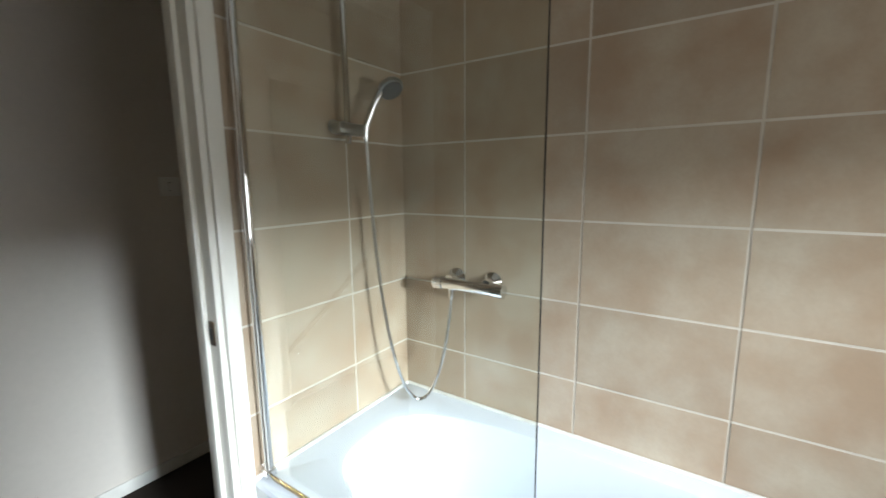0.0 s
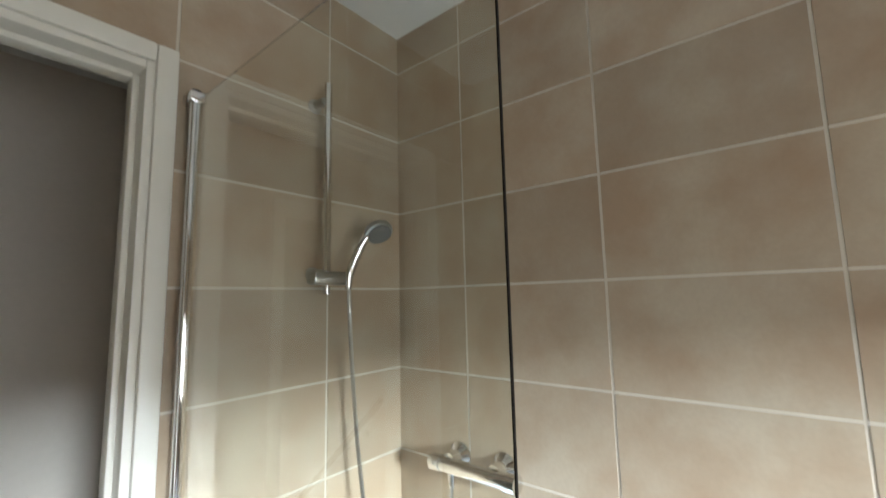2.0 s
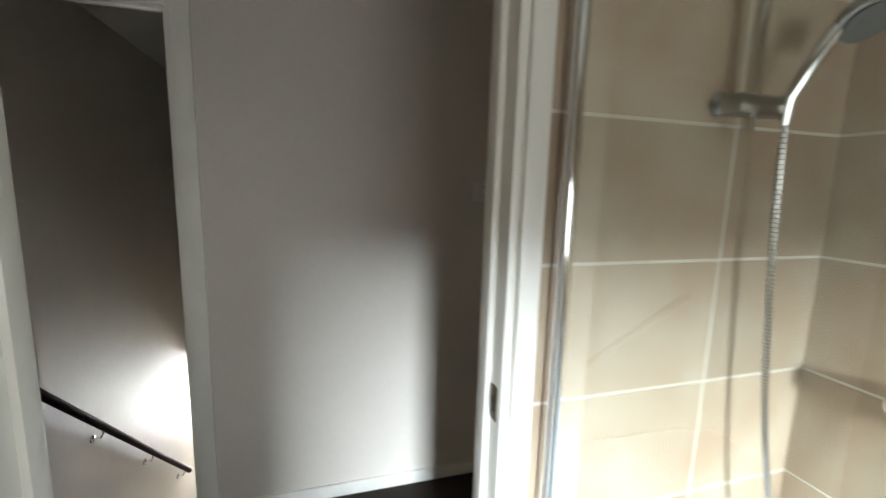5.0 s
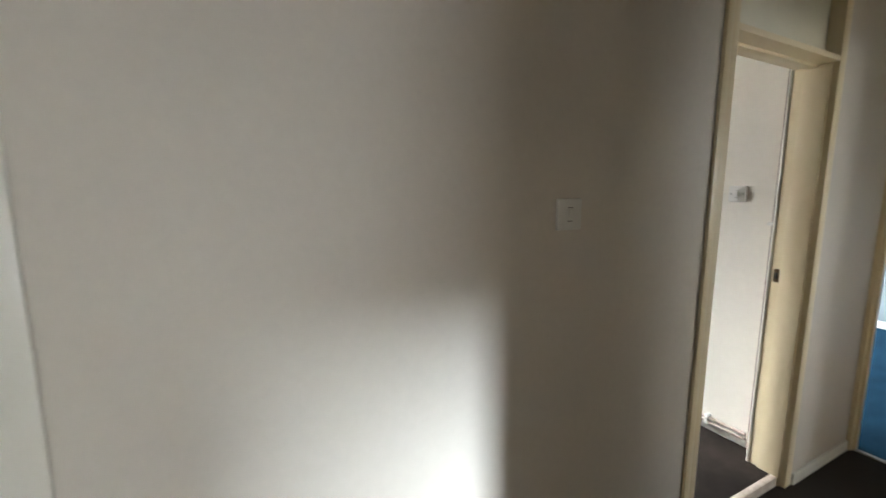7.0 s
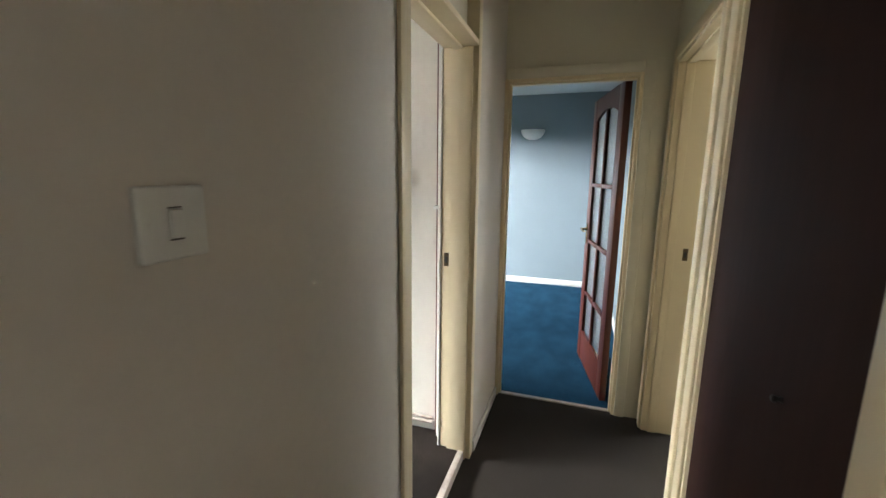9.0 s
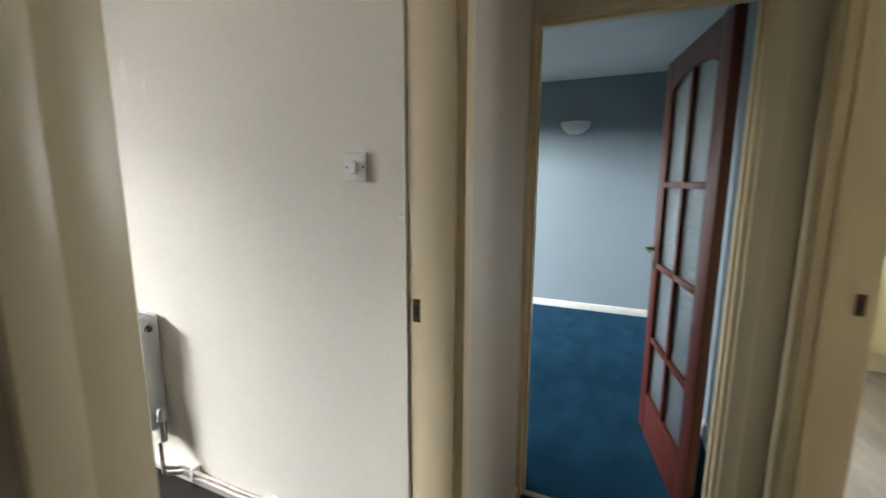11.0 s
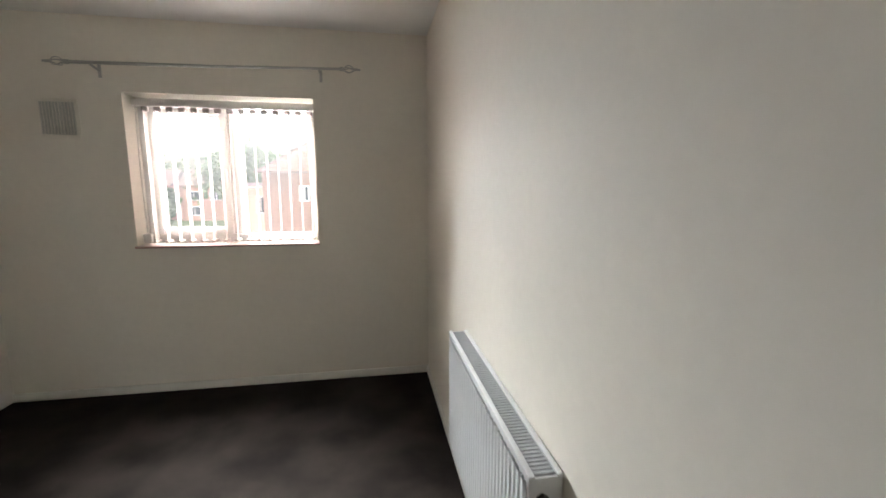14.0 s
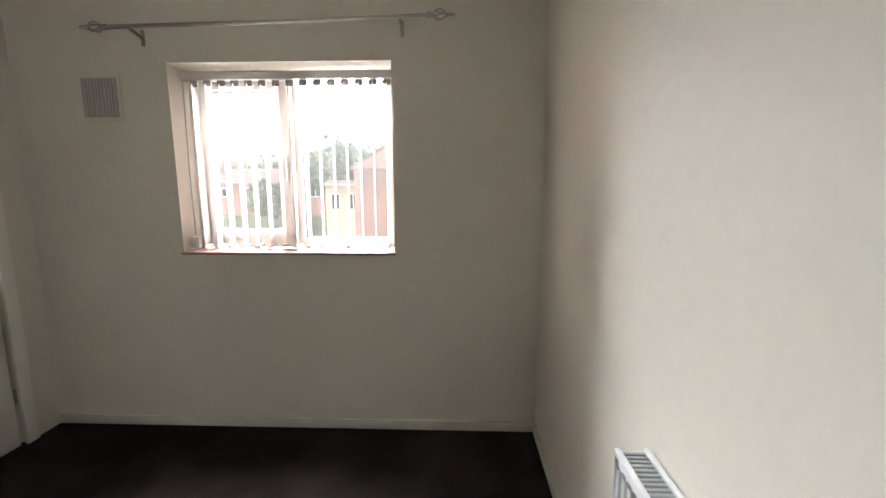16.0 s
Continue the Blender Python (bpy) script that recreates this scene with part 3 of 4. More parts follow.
gbox("stile", 0, 0.105, 0.012, HT)
gbox("stile", W - 0.105, W, 0.012, HT)
gbox("bottom_rail", 0.105, W - 0.105, 0.012, 0.24)
gbox("glazing_bar", W / 2 - 0.014, W / 2 + 0.014, 0.24, HT - 0.105)
zs = [0.24, 0.545, 0.945, 1.36, HT - 0.105]
for z in zs[1:-1]:
    gbox("glazing_bar", 0.105, W / 2 - 0.014, z - 0.014, z + 0.014)
    gbox("glazing_bar", W / 2 + 0.014, W - 0.105, z - 0.014, z + 0.014)
# arched top rail
bm = B()
n = 16
xa, xb = 0.105, W - 0.105
ring = []
for k in range(n + 1):
    u = k / n
    x = xa + (xb - xa) * u
    zlow = HT - 0.150 + 0.05 * math.sin(math.pi * u) ** 0.8
    ring.append([bm.verts.new(p) for p in ((x, 0, zlow), (x, 0.04, zlow), (x, 0.04, HT), (x, 0, HT))])
for a, b in zip(ring, ring[1:]):
    for k in range(4):
        bm.faces.new((a[k], a[(k + 1) % 4], b[(k + 1) % 4], b[k]))
bm.faces.new(ring[0])
bm.faces.new(ring[-1][::-1])
part("arched_top_rail", bm, M["mahogany"], gd)
for i in range(2):
    for z0, z1 in zip(zs, zs[1:]):
        bm = B()
        x0 = 0.105 if i == 0 else W / 2 + 0.014
        x1 = W / 2 - 0.014 if i == 0 else W - 0.105
        box(bm, x0, x1, 0.017, 0.022, z0, z1)
        pane = part("pane", bm, M["obscure"], gd, "obscured glass pane")
for s in (0, 1):
    h = new("door_handle")
    h.parent = gd
    h.matrix_local = pose(W - 0.05, 0.0 if s == 0 else 0.04, 1.0, 0, 0, 0 if s == 0 else 180)
    lever_handle(h, M["brass"], -1 if s == 0 else 1)

# ---------------- bathroom ----------------
PITCH_Z, PITCH_A = 0.2525, 0.402
joints_z = [2.0225 - PITCH_Z * k for k in range(-1, 8)]
rows_z = []
levels = sorted([0.0] + [z for z in joints_z if 0.05 < z < CEIL - 0.02] + [CEIL])
# bath
RIM = 0.575
bath = holder("bath", "white enamelled bath with a rounded tub, set against tiles", "bath", (0, 0, 0))
X0, X1, Y0, Y1 = -0.70, -0.002, -1.70, -0.002


def superoval(cx, cy, a, b, p, n=56):
    out = []
    for k in range(n):
        t = 2 * math.pi * k / n
        c, s = math.cos(t), math.sin(t)
        out.append((cx + a * math.copysign(abs(c) ** (2 / p), c), cy + b * math.copysign(abs(s) ** (2 / p), s)))
    return out


bm = B()
cx, cy = (X0 + X1) / 2 + 0.005, (Y0 + Y1) / 2
loops = []
for a, b, p, z in ((0.349, 0.849, 40, RIM - 0.045), (0.349, 0.849, 40, RIM - 0.006), (0.343, 0.843, 30, RIM), (0.285, 0.745, 3.2, RIM), (0.272, 0.732, 3.2, RIM - 0.006),
                   (0.262, 0.72, 3.2, RIM - 0.03), (0.235, 0.66, 3.0, RIM - 0.25), (0.20, 0.58, 2.8, RIM - 0.37), (0.12, 0.45, 2.5, RIM - 0.395)):
    loops.append([bm.verts.new((x, y, z)) for x, y in superoval(cx, cy, a, b, p, 72)])
for a, b in zip(loops, loops[1:]):
    for k in range(72):
        bm.faces.new((a[k], a[(k + 1) % 72], b[(k + 1) % 72], b[k]))
bm.faces.new(loops[-1])
part("tub", bm, M["bath"], bath)
bm = B()
box(bm, -0.685, -0.665, -1.698, -0.004, 0, RIM - 0.045, 0.004)
part("bath_panel", bm, M["white_gloss"], bath, "white bath side panel")
bm = B()
box(bm, -0.664, -0.004, -1.718, -1.700, 0, RIM - 0.01, 0.004)
part("end_panel", bm, M["white_gloss"], bath)
bm = B()
tube(bm, [(-0.69, -0.009, RIM + 0.002), (-0.3, -0.009, RIM + 0.002), (-0.016, -0.009, RIM + 0.002)], 0.007, 8)
tube(bm, [(-0.009, -0.006, RIM + 0.002), (-0.009, -0.9, RIM + 0.002), (-0.009, -1.69, RIM + 0.002)], 0.007, 8)
thing("trim_bath_seal", bm, M["sealant"], "grubby white sealant bead round the bath", "sealant", kind="structure")

# bath screen
SX = -0.655
scr = holder("bath_screen", "clear glass bath screen with rounded top corner and chrome post", "bath screen", (SX, 0, RIM))
bm = B()
outline = [(-0.045, 0.012), (-0.80, 0.012)]
rr = 0.15
for k in range(13):
    a = math.pi / 2 * k / 12
    outline.append((-0.80 + rr - rr * math.cos(a), 1.345 - rr + rr * math.sin(a)))
outline.append((-0.045, 1.345))
fr = [bm.verts.new((-0.003, y, z)) for y, z in outline]
bk = [bm.verts.new((0.003, y, z)) for y, z in outline]
bm.faces.new(fr)
bm.faces.new(bk[::-1])
for k in range(len(fr)):
    bm.faces.new((fr[k], bk[k], bk[(k + 1) % len(fr)], fr[(k + 1) % len(fr)]))
gl = part("glass", bm, M["screen_glass"], scr, "clear glass sheet with a dark cut edge")
gl.visible_shadow = False
bm = B()
pts = [(0, y - 0.0005, z) for y, z in outline[1:-1]]
tube(bm, pts, 0.0010, 6)
part("glass_edge", bm, M["dark"], scr, "dark polished glass edge")
bm = B()
rod(bm, (0, -0.034, 0.002), (0, -0.034, 1.36), 0.0125, n=20)
box(bm, -0.009, 0.009, -0.048, -0.012, 0.01, 1.345, 0.003)
part("post", bm, M["chrome"], scr, "chrome pivot post")
for z in (0.02, 1.355):
    bm = B()
    box(bm, -0.017, 0.017, -0.052, -0.002, z - 0.012, z + 0.012, 0.004)
    part("pivot_bracket", bm, M["chrome"], scr)
bm = B()
rod(bm, (0, -0.034, 1.36), (0, -0.034, 1.374), 0.014, 0.010)
part("post_cap", bm, M["dark"], scr, "dark post cap")
bm = B()
box(bm, -0.006, 0.006, -0.79, -0.05, 0.0015, 0.014, 0.003)
part("seal_strip", bm, M["brass"], scr, "yellowed plastic seal strip")

# shower set
sh = holder("shower_set", "chrome shower riser with hand shower and metal hose", "shower", (0, 0, 0))
bm = B()
rod(bm, (-0.325, -0.055, 1.50), (-0.325, -0.055, 2.09), 0.0105, n=18)
part("riser_rail", bm, M["chrome"], sh)
for z in (2.035, 1.555):
    bm = B()
    rod(bm, (-0.335, -0.055, z), (-0.335, -0.001, z), 0.012)
    lathe(bm, [(0.021, 0), (0.021, 0.006), (0.014, 0.012)], Matrix.Translation((-0.335, -0.001, z)) @ Matrix.Rotation(radians(90), 4, "X"), 20)
    part("rail_bracket", bm, M["steel"], sh)
bm = B()
box(bm, -0.375, -0.255, -0.078, -0.035, 1.526, 1.560, 0.009)
part("slider", bm, M["steel"], sh, "satin hand-shower slider")
bm = B()
hp = [(-0.268, -0.075, 1.553), (-0.259, -0.088, 1.592), (-0.248, -0.1, 1.630), (-0.234, -0.11, 1.660), (-0.219, -0.118, 1.676)]
tube(bm, hp, 0.0125, 14)
rod(bm, (-0.268, -0.073, 1.513), (-0.268, -0.076, 1.560), 0.009, 0.013)
hs = part("hand_shower", bm, M["chrome"], sh)
bm = B()
hm = Matrix.Translation((-0.207, -0.127, 1.674)) @ Vector((-0.15, -0.62, -0.80)).to_track_quat("Z", "Y").to_matrix().to_4x4()
lathe(bm, [(0.010, -0.02), (0.027, -0.016), (0.038, -0.006), (0.041, 0.004), (0.039, 0.010), (0.032, 0.012)], hm, 28)
part("spray_head", bm, M["steel"], sh, "grey spray head")
bm = B()
lathe(bm, [(0.034, 0.012), (0.034, 0.0155), (0.02, 0.017)], hm, 24)
part("spray_face", bm, M["grey_plastic"], sh, "dark grey rubber spray face")
bm = B()
ha, hb = Vector((-0.268, -0.076, 1.518)), Vector((-0.062, -0.255, 0.985))
pts = []
for k in range(49):
    u = k / 48
    # a hose that drops nearly straight, turns low down and comes back up to the valve
    c1, c2 = Vector((-0.225, -0.085, 0.34)), Vector((-0.075, -0.22, 0.48))
    pts.append((1 - u) ** 3 * ha + 3 * u * (1 - u) ** 2 * c1 + 3 * u * u * (1 - u) * c2 + u ** 3 * hb)
tube(bm, pts, 0.0056, 10)
part("hose", bm, M["steel"], sh, "ribbed metal shower hose")
bm = B()
for p, q in zip(pts, pts[1:]):
    for j in range(8):
        c = p.lerp(q, j / 8)
        d = (q - p).normalized() * 0.0009
        rod(bm, c - d, c + d, 0.0061, n=8)
part("hose_ribs", bm, M["chrome"], sh)

tv = holder("shower_valve", "chrome thermostatic bar shower valve on the tiles", "shower valve", (0, -0.318, 1.032))
bm = B()
rod(bm, (-0.062, -0.135, 0), (-0.062, 0.135, 0), 0.0205, n=24)
bmesh.ops.bevel(bm, geom=[e for e in bm.edges if abs(e.calc_length()) < 0.02], offset=0.003, segments=2, affect="EDGES")
part("body", bm, M["chrome"], tv)
for y in (-0.122, 0.112):
    bm = B()
    rod(bm, (-0.062, y - 0.016, 0), (-0.062, y + 0.016, 0), 0.0235, n=24)
    part("control_knob", bm, M["chrome"], tv)
for y in (-0.07, 0.075):
    bm = B()
    lathe(bm, [(0.036, 0.001), (0.035, 0.008), (0.024, 0.018), (0.018, 0.024), (0.018, 0.06)], Matrix.Translation((0, y, 0.012)) @ Matrix.Rotation(radians(-90), 4, "Y"), 28)
    part("wall_flange", bm, M["chrome"], tv)
bm = B()
rod(bm, (-0.062, 0.063, -0.05), (-0.062, 0.063, -0.015), 0.009, 0.011)
part("hose_outlet", bm, M["chrome"], tv)

# ---------------- bedroom ----------------


def light_switch(at, rz, mat, label, screw=M["dark"]):
    """A square rocker switch plate on the wall behind it, facing -y."""
    e = holder("light_switch", label, "light switch", at, "light switches", rz=rz)
    bm = B()
    box(bm, -0.043, 0.043, -0.012, 0.0, -0.043, 0.043, 0.004, 3)
    part("plate", bm, mat, e)
    bm = B()
    box(bm, -0.008, 0.008, -0.0185, -0.011, -0.016, 0.016, 0.003)
    part("rocker", bm, M["white_plastic"], e)
    for s in (-1, 1):
        bm = B()
        rod(bm, (s * 0.030, -0.0128, 0), (s * 0.030, -0.0115, 0), 0.0032, n=12)
        part("screw", bm, screw, e)
    for s in (-1, 1):
        bm = B()
        box(bm, -0.0085, 0.0085, -0.0128, -0.0115, s * 0.0185 - 0.0009, s * 0.0185 + 0.0009)
        part("rocker_gap", bm, M["gasket"], e)
    return e


light_switch((1.2598, 1.518, 1.414), -90, M["white_plastic"], "white square rocker light switch on the bedroom wall")
light_switch((-0.343, 1.1198, 1.372), 0, M["white_plastic"], "off-white square light switch on the landing wall", M["white_plastic"])

# radiator
rad = holder("radiator", "white double-panel radiator with ribbed face, on brackets", "radiator", (1.180, 2.565, 0.30))
RL, RH = 0.905, 0.50
bm = B()
# pressed front sheet with vertical ribs
n = 30
prof = []
for k in range(n):
    y0 = 0.02 + (RL - 0.04) * k / n
    dy = (RL - 0.04) / n
    prof += [(y0, 0.004), (y0 + dy * 0.25, 0.004), (y0 + dy * 0.4, -0.004), (y0 + dy * 0.85, -0.004)]
prof.append((RL - 0.02, 0.004))
lo = [bm.verts.new((x, y, 0.02)) for y, x in prof]
hi = [bm.verts.new((x, y, RH - 0.02)) for y, x in prof]
for a, b, c, d in zip(lo, lo[1:], hi[1:], hi):
    bm.faces.new((a, b, c, d))
box(bm, 0.0045, 0.014, 0.006, RL - 0.006, 0.005, RH - 0.005, 0.004)
part("front_panel", bm, M["radiator"], rad, "ribbed white steel panel")
bm = B()
box(bm, 0.056, 0.070, 0.006, RL - 0.006, 0.005, RH - 0.005, 0.004)
part("back_panel", bm, M["radiator"], rad)
for y in (0.0, RL - 0.006):
    bm = B()
    box(bm, -0.002, 0.074, y, y + 0.006, 0.002, RH + 0.004, 0.002)
    part("side_cover", bm, M["radiator"], rad)
bm = B()
box(bm, -0.003, 0.012, -0.001, RL + 0.001, RH - 0.004, RH + 0.010, 0.004)
box(bm, 0.060, 0.075, -0.001, RL + 0.001, RH - 0.004, RH + 0.010, 0.004)
part("top_frame", bm, M["radiator"], rad)
bm = B()
k = 0
y = 0.012
while y < RL - 0.012:
    box(bm, 0.012, 0.060, y, y + 0.007, RH - 0.002, RH + 0.006)
    y += 0.0135
part("top_grille", bm, M["grille"], rad, "slotted grey top grille")
bm = B()
box(bm, 0.014, 0.056, 0.01, RL - 0.01, RH - 0.14, RH - 0.012)
part("convector", bm, M["gasket"], rad, "dark convector fins")
for z in (RH - 0.045,):
    bm = B()
    rod(bm, (0.028, -0.012, z), (0.028, 0.004, z), 0.014, n=6)
    part("bleed_plug", bm, M["dark"], rad)
bm = B()
rod(bm, (0.028, -0.03, 0.03), (0.028, 0.004, 0.03), 0.011)
rod(bm, (0.028, -0.03, -0.05), (0.028, -0.03, 0.05), 0.013)
part("valve", bm, M["steel"], rad)
bm = B()
lathe(bm, [(0.018, 0.0), (0.021, 0.004), (0.019, 0.045), (0.014, 0.058), (0.006, 0.062)], Matrix.Translation((0.028, -0.03, 0.045)), 18)
part("valve_cap", bm, M["white_plastic"], rad, "white valve cap")
for y in (0.15, RL - 0.15):
    bm = B()
    box(bm, 0.070, 0.0805, y - 0.015, y + 0.015, 0.05, RH - 0.06, 0.002)
    part("wall_bracket", bm, M["steel"], rad)
for yy, x, z in ((0, 1.232, 0.098), (1, 1.232, 0.125)):
    bm = B()
    tube(bm, [(1.188, 2.535, 0.25), (1.188, 2.534, 0.16), (1.19, 2.53, z + 0.01), (1.20, 2.515, z + 0.002), (x, 2.47, z), (x, 2.2, z), (x, 1.8, z), (x, 1.35, z)], 0.0085, 10)
    thing("heating_pipe", bm, M["copper"], "painted copper heating pipe above the skirting", "pipe", "heating pipes")
for y in (2.40, 1.95, 1.55):
    bm = B()
    box(bm, 1.221, 1.2598, y - 0.01, y + 0.01, 0.085, 0.14, 0.003)
    thing("pipe_clip", bm, M["white_plastic"], "white plastic pipe clip on the wall", "pipe clip", "pipe clips")

# window
win = holder("window_1", "white two-light plastic window in a deep recess", "window", (0, 4.90, 0), kind="structure")
WX0, WX1, WZ0, WZ1 = -0.612, 0.506, 1.035, 1.979


def wbox(nm, x0, x1, z0, z1, y0, y1, mat=M["upvc"], bev=0.005, lb=""):
    bm = B()
    box(bm, x0, x1, y0, y1, z0, z1, bev)
    return part(nm, bm, mat, win, lb)


wbox("frame", WX0, WX0 + 0.06, WZ0, WZ1, 0, 0.07)
wbox("frame", WX1 - 0.06, WX1, WZ0, WZ1, 0, 0.07)
wbox("frame", WX0 + 0.06, WX1 - 0.06, WZ0, WZ0 + 0.055, 0, 0.07)
wbox("frame", WX0 + 0.06, WX1 - 0.06, WZ1 - 0.055, WZ1, 0, 0.07)
wbox("mullion", -0.075, -0.015, WZ0 + 0.055, WZ1 - 0.055, 0, 0.07)
sx0, sx1 = WX0 + 0.06, -0.075
for x0, x1, z0, z1 in ((sx0, sx0 + 0.045, WZ0 + 0.055, WZ1 - 0.055), (sx1 - 0.045, sx1, WZ0 + 0.055, WZ1 - 0.055), (sx0 + 0.045, sx1 - 0.045, WZ0 + 0.055, WZ0 + 0.1), (sx0 + 0.045, sx1 - 0.045, WZ1 - 0.1, WZ1 - 0.055)):
    wbox("sash", x0, x1, z0, z1, -0.014, 0.05)
for x0, x1, z0, z1 in ((sx0 + 0.045, sx1 - 0.045, WZ0 + 0.1, WZ1 - 0.1), (-0.015, WX1 - 0.06, WZ0 + 0.055, WZ1 - 0.055)):
    g = wbox("pane", x0, x1, z0, z1, 0.03, 0.036, M["glass"], 0, "clear glass pane")
    g.visible_shadow = False
    for a, b, c, d in ((x0, x0 + 0.006, z0, z1), (x1 - 0.006, x1, z0, z1), (x0 + 0.006, x1 - 0.006, z0, z0 + 0.006), (x0 + 0.006, x1 - 0.006, z1 - 0.006, z1)):
        wbox("gasket", a, b, c, d, 0.018, 0.029, M["gasket"], 0)
wbox("handle", sx1 - 0.034, sx1 - 0.012, 1.40, 1.53, -0.045, -0.015, M["upvc"], 0.006)
bm = B()
box(bm, -0.622, 0.515, 4.728, 4.899, 1.02, 1.034, 0.003)
thing("window_sill_1", bm, M["sill"], "red-brown tiled window sill", "window sill", kind="structure")

# vertical blind
vb_ = holder("vertical_blind", "pale pink vertical blind, slats turned edge-on", "blind", (0, 4.835, 0))
bm = B()
box(bm, -0.600, 0.498, -0.022, 0.022, 1.915, 1.955, 0.004)
part("head_rail", bm, M["upvc"], vb_)
nsl = 15
for k in range(nsl):
    x = -0.535 + k * (1.005 / (nsl - 1))
    ang = radians(101)
    c, s = math.cos(ang), math.sin(ang)
    bm = B()
    prof = []
    for j in range(7):
        u = (j / 6 - 0.5) * 0.086
        w = 0.006 * (1 - (2 * j / 6 - 1) ** 2)
        prof.append((x + u * c - w * s, u * s + w * c))
    f_ = [bm.verts.new((px, py, 1.055)) for px, py in prof]
    t_ = [bm.verts.new((px, py, 1.895)) for px, py in prof]
    for a, b, d, e_ in zip(f_, f_[1:], t_[1:], t_):
        bm.faces.new((a, b, d, e_))
    bmesh.ops.solidify(bm, geom=bm.faces[:], thickness=0.0006)
    part("slat", bm, M["blind"], vb_)
    bm = B()
    box(bm, x - 0.02, x + 0.02, -0.008, 0.008, 1.885, 1.916, 0.003)
    part("slat_hanger", bm, M["hanger"], vb_, "grey slat hanger")
    bm = B()
    box(bm, x - 0.010, x + 0.010, -0.043, 0.043, 1.047, 1.062, 0.002)
    part("slat_weight", bm, M["blind"], vb_)
for k in range(nsl - 1):
    x = -0.535 + k * (1.005 / (nsl - 1))
    for yy in (-0.04, 0.04):
        bm = B()
        tube(bm, [(x + 0.0718 * u, yy, 1.056 - 0.022 * 4 * u * (1 - u)) for u in (0, 0.17, 0.34, 0.5, 0.66, 0.83, 1)], 0.0016, 5)
        part("bead_chain", bm, M["white_plastic"], vb_)
bm = B()
tube(bm, [(-0.575, -0.03, 1.91), (-0.574, -0.04, 1.5), (-0.565, -0.05, 1.12)], 0.004, 8)
box(bm, -0.59, -0.54, -0.068, -0.036, 1.05, 1.11, 0.008)
part("cord_weight", bm, M["white_plastic"], vb_, "cream cord and weight")

# curtain pole
cp = holder("curtain_pole", "pale metal curtain pole with birdcage finials", "curtain pole", (0, 4.665, 2.135))
bm = B()
rod(bm, (-0.83, 0, -0.013), (-0.10, 0, -0.004), 0.0095)
rod(bm, (-0.10, 0, -0.004), (0.69, 0, 0.016), 0.008)
part("pole", bm, M["steel"], cp)
for s, x0, z0 in ((-1, -0.83, -0.013), (1, 0.69, 0.016)):
    bm = B()
    rod(bm, (x0, 0, z0), (x0 + s * 0.02, 0, z0), 0.013)
    for k in range(5):
        a = 2 * math.pi * k / 5
        tube(bm, [(x0 + s * (0.02 + 0.075 * u), 0.024 * math.sin(math.pi * u) * math.cos(a + u), z0 + 0.024 * math.sin(math.pi * u) * math.sin(a + u)) for u in [j / 8 for j in range(9)]], 0.0032, 6)
    rod(bm, (x0 + s * 0.09, 0, z0), (x0 + s * 0.13, 0, z0), 0.009, 0.006)
    part("finial", bm, M["steel"], cp, "twisted birdcage finial")
for x, z0 in ((-0.715, -0.012), (0.565, 0.013)):
    bm = B()
    rod(bm, (x, -0.004, z0 - 0.012), (x, 0.079, z0 - 0.028), 0.007)
    box(bm, x - 0.009, x + 0.009, 0.073, 0.0795, z0 - 0.065, z0 + 0.01, 0.002)
    part("bracket", bm, M["steel"], cp)

# wall vent
ve = holder("wall_vent", "square white slatted wall vent painted over", "vent", (-0.96, 4.745, 1.815))
bm = B()
box(bm, -0.107, 0.107, -0.010, -0.0005, -0.115, 0.115, 0.004)
part("vent_plate", bm, M["white_wall"], ve)
for k in range(11):
    bm = B()
    x = -0.085 + k * 0.017
    box(bm, x - 0.0045, x + 0.0045, -0.017, -0.009, -0.095, 0.095, 0.002)
    part("slat", bm, M["vent"], ve)

# filler patches and a nail hole on the bedroom wall
random.seed(5)
for y, z, w, h in ((2.62, 1.80, 0.05, 0.10), (2.50, 1.74, 0.03, 0.05), (2.75, 1.86, 0.04, 0.04)):
    bm = B()
    vs = []
    for k in range(14):
        a = 2 * math.pi * k / 14
        rr = 0.5 * (0.75 + 0.35 * random.random())
        vs.append(bm.verts.new((1.2592, y + w * rr * math.cos(a), z + h * rr * math.sin(a))))
    f = bm.faces.new(vs)
    bmesh.ops.extrude_face_region(bm, geom=[f])
    for v in bm.verts:
        if v not in vs:
            v.co.x = 1.2604
    thing("filler_patch", bm, M["white_gloss"], "small smear of shiny white filler on plaster", "wall patch", "filler patches")

# ---------------- lounge ----------------
sc = holder("wall_light", "white alabaster half-bowl wall light", "wall light", (4.80, 1.29, 1.86))
bm = B()
rings = []
for j in range(9):
    u = j / 8
    r = 0.14 * math.sin(math.pi / 2 * u) + 0.01
    z = 0.125 * (1 - math.cos(math.pi / 2 * u))
    rings.append([bm.verts.new((-r * 0.8 * math.sin(math.pi * k / 20), r * math.cos(math.pi * k / 20), z)) for k in range(21)])
for a, b in zip(rings, rings[1:]):
    for k in range(20):
        bm.faces.new((a[k], a[k + 1], b[k + 1], b[k]))
bmesh.ops.solidify(bm, geom=bm.faces[:], thickness=0.005)
part("shade", bm, M["shade"], sc)
bm = B()
box(bm, -0.012, -0.0005, -0.05, 0.05, 0.02, 0.10, 0.003)
part("backplate", bm, M["white_plastic"], sc)

# ---------------- kitchen ----------------


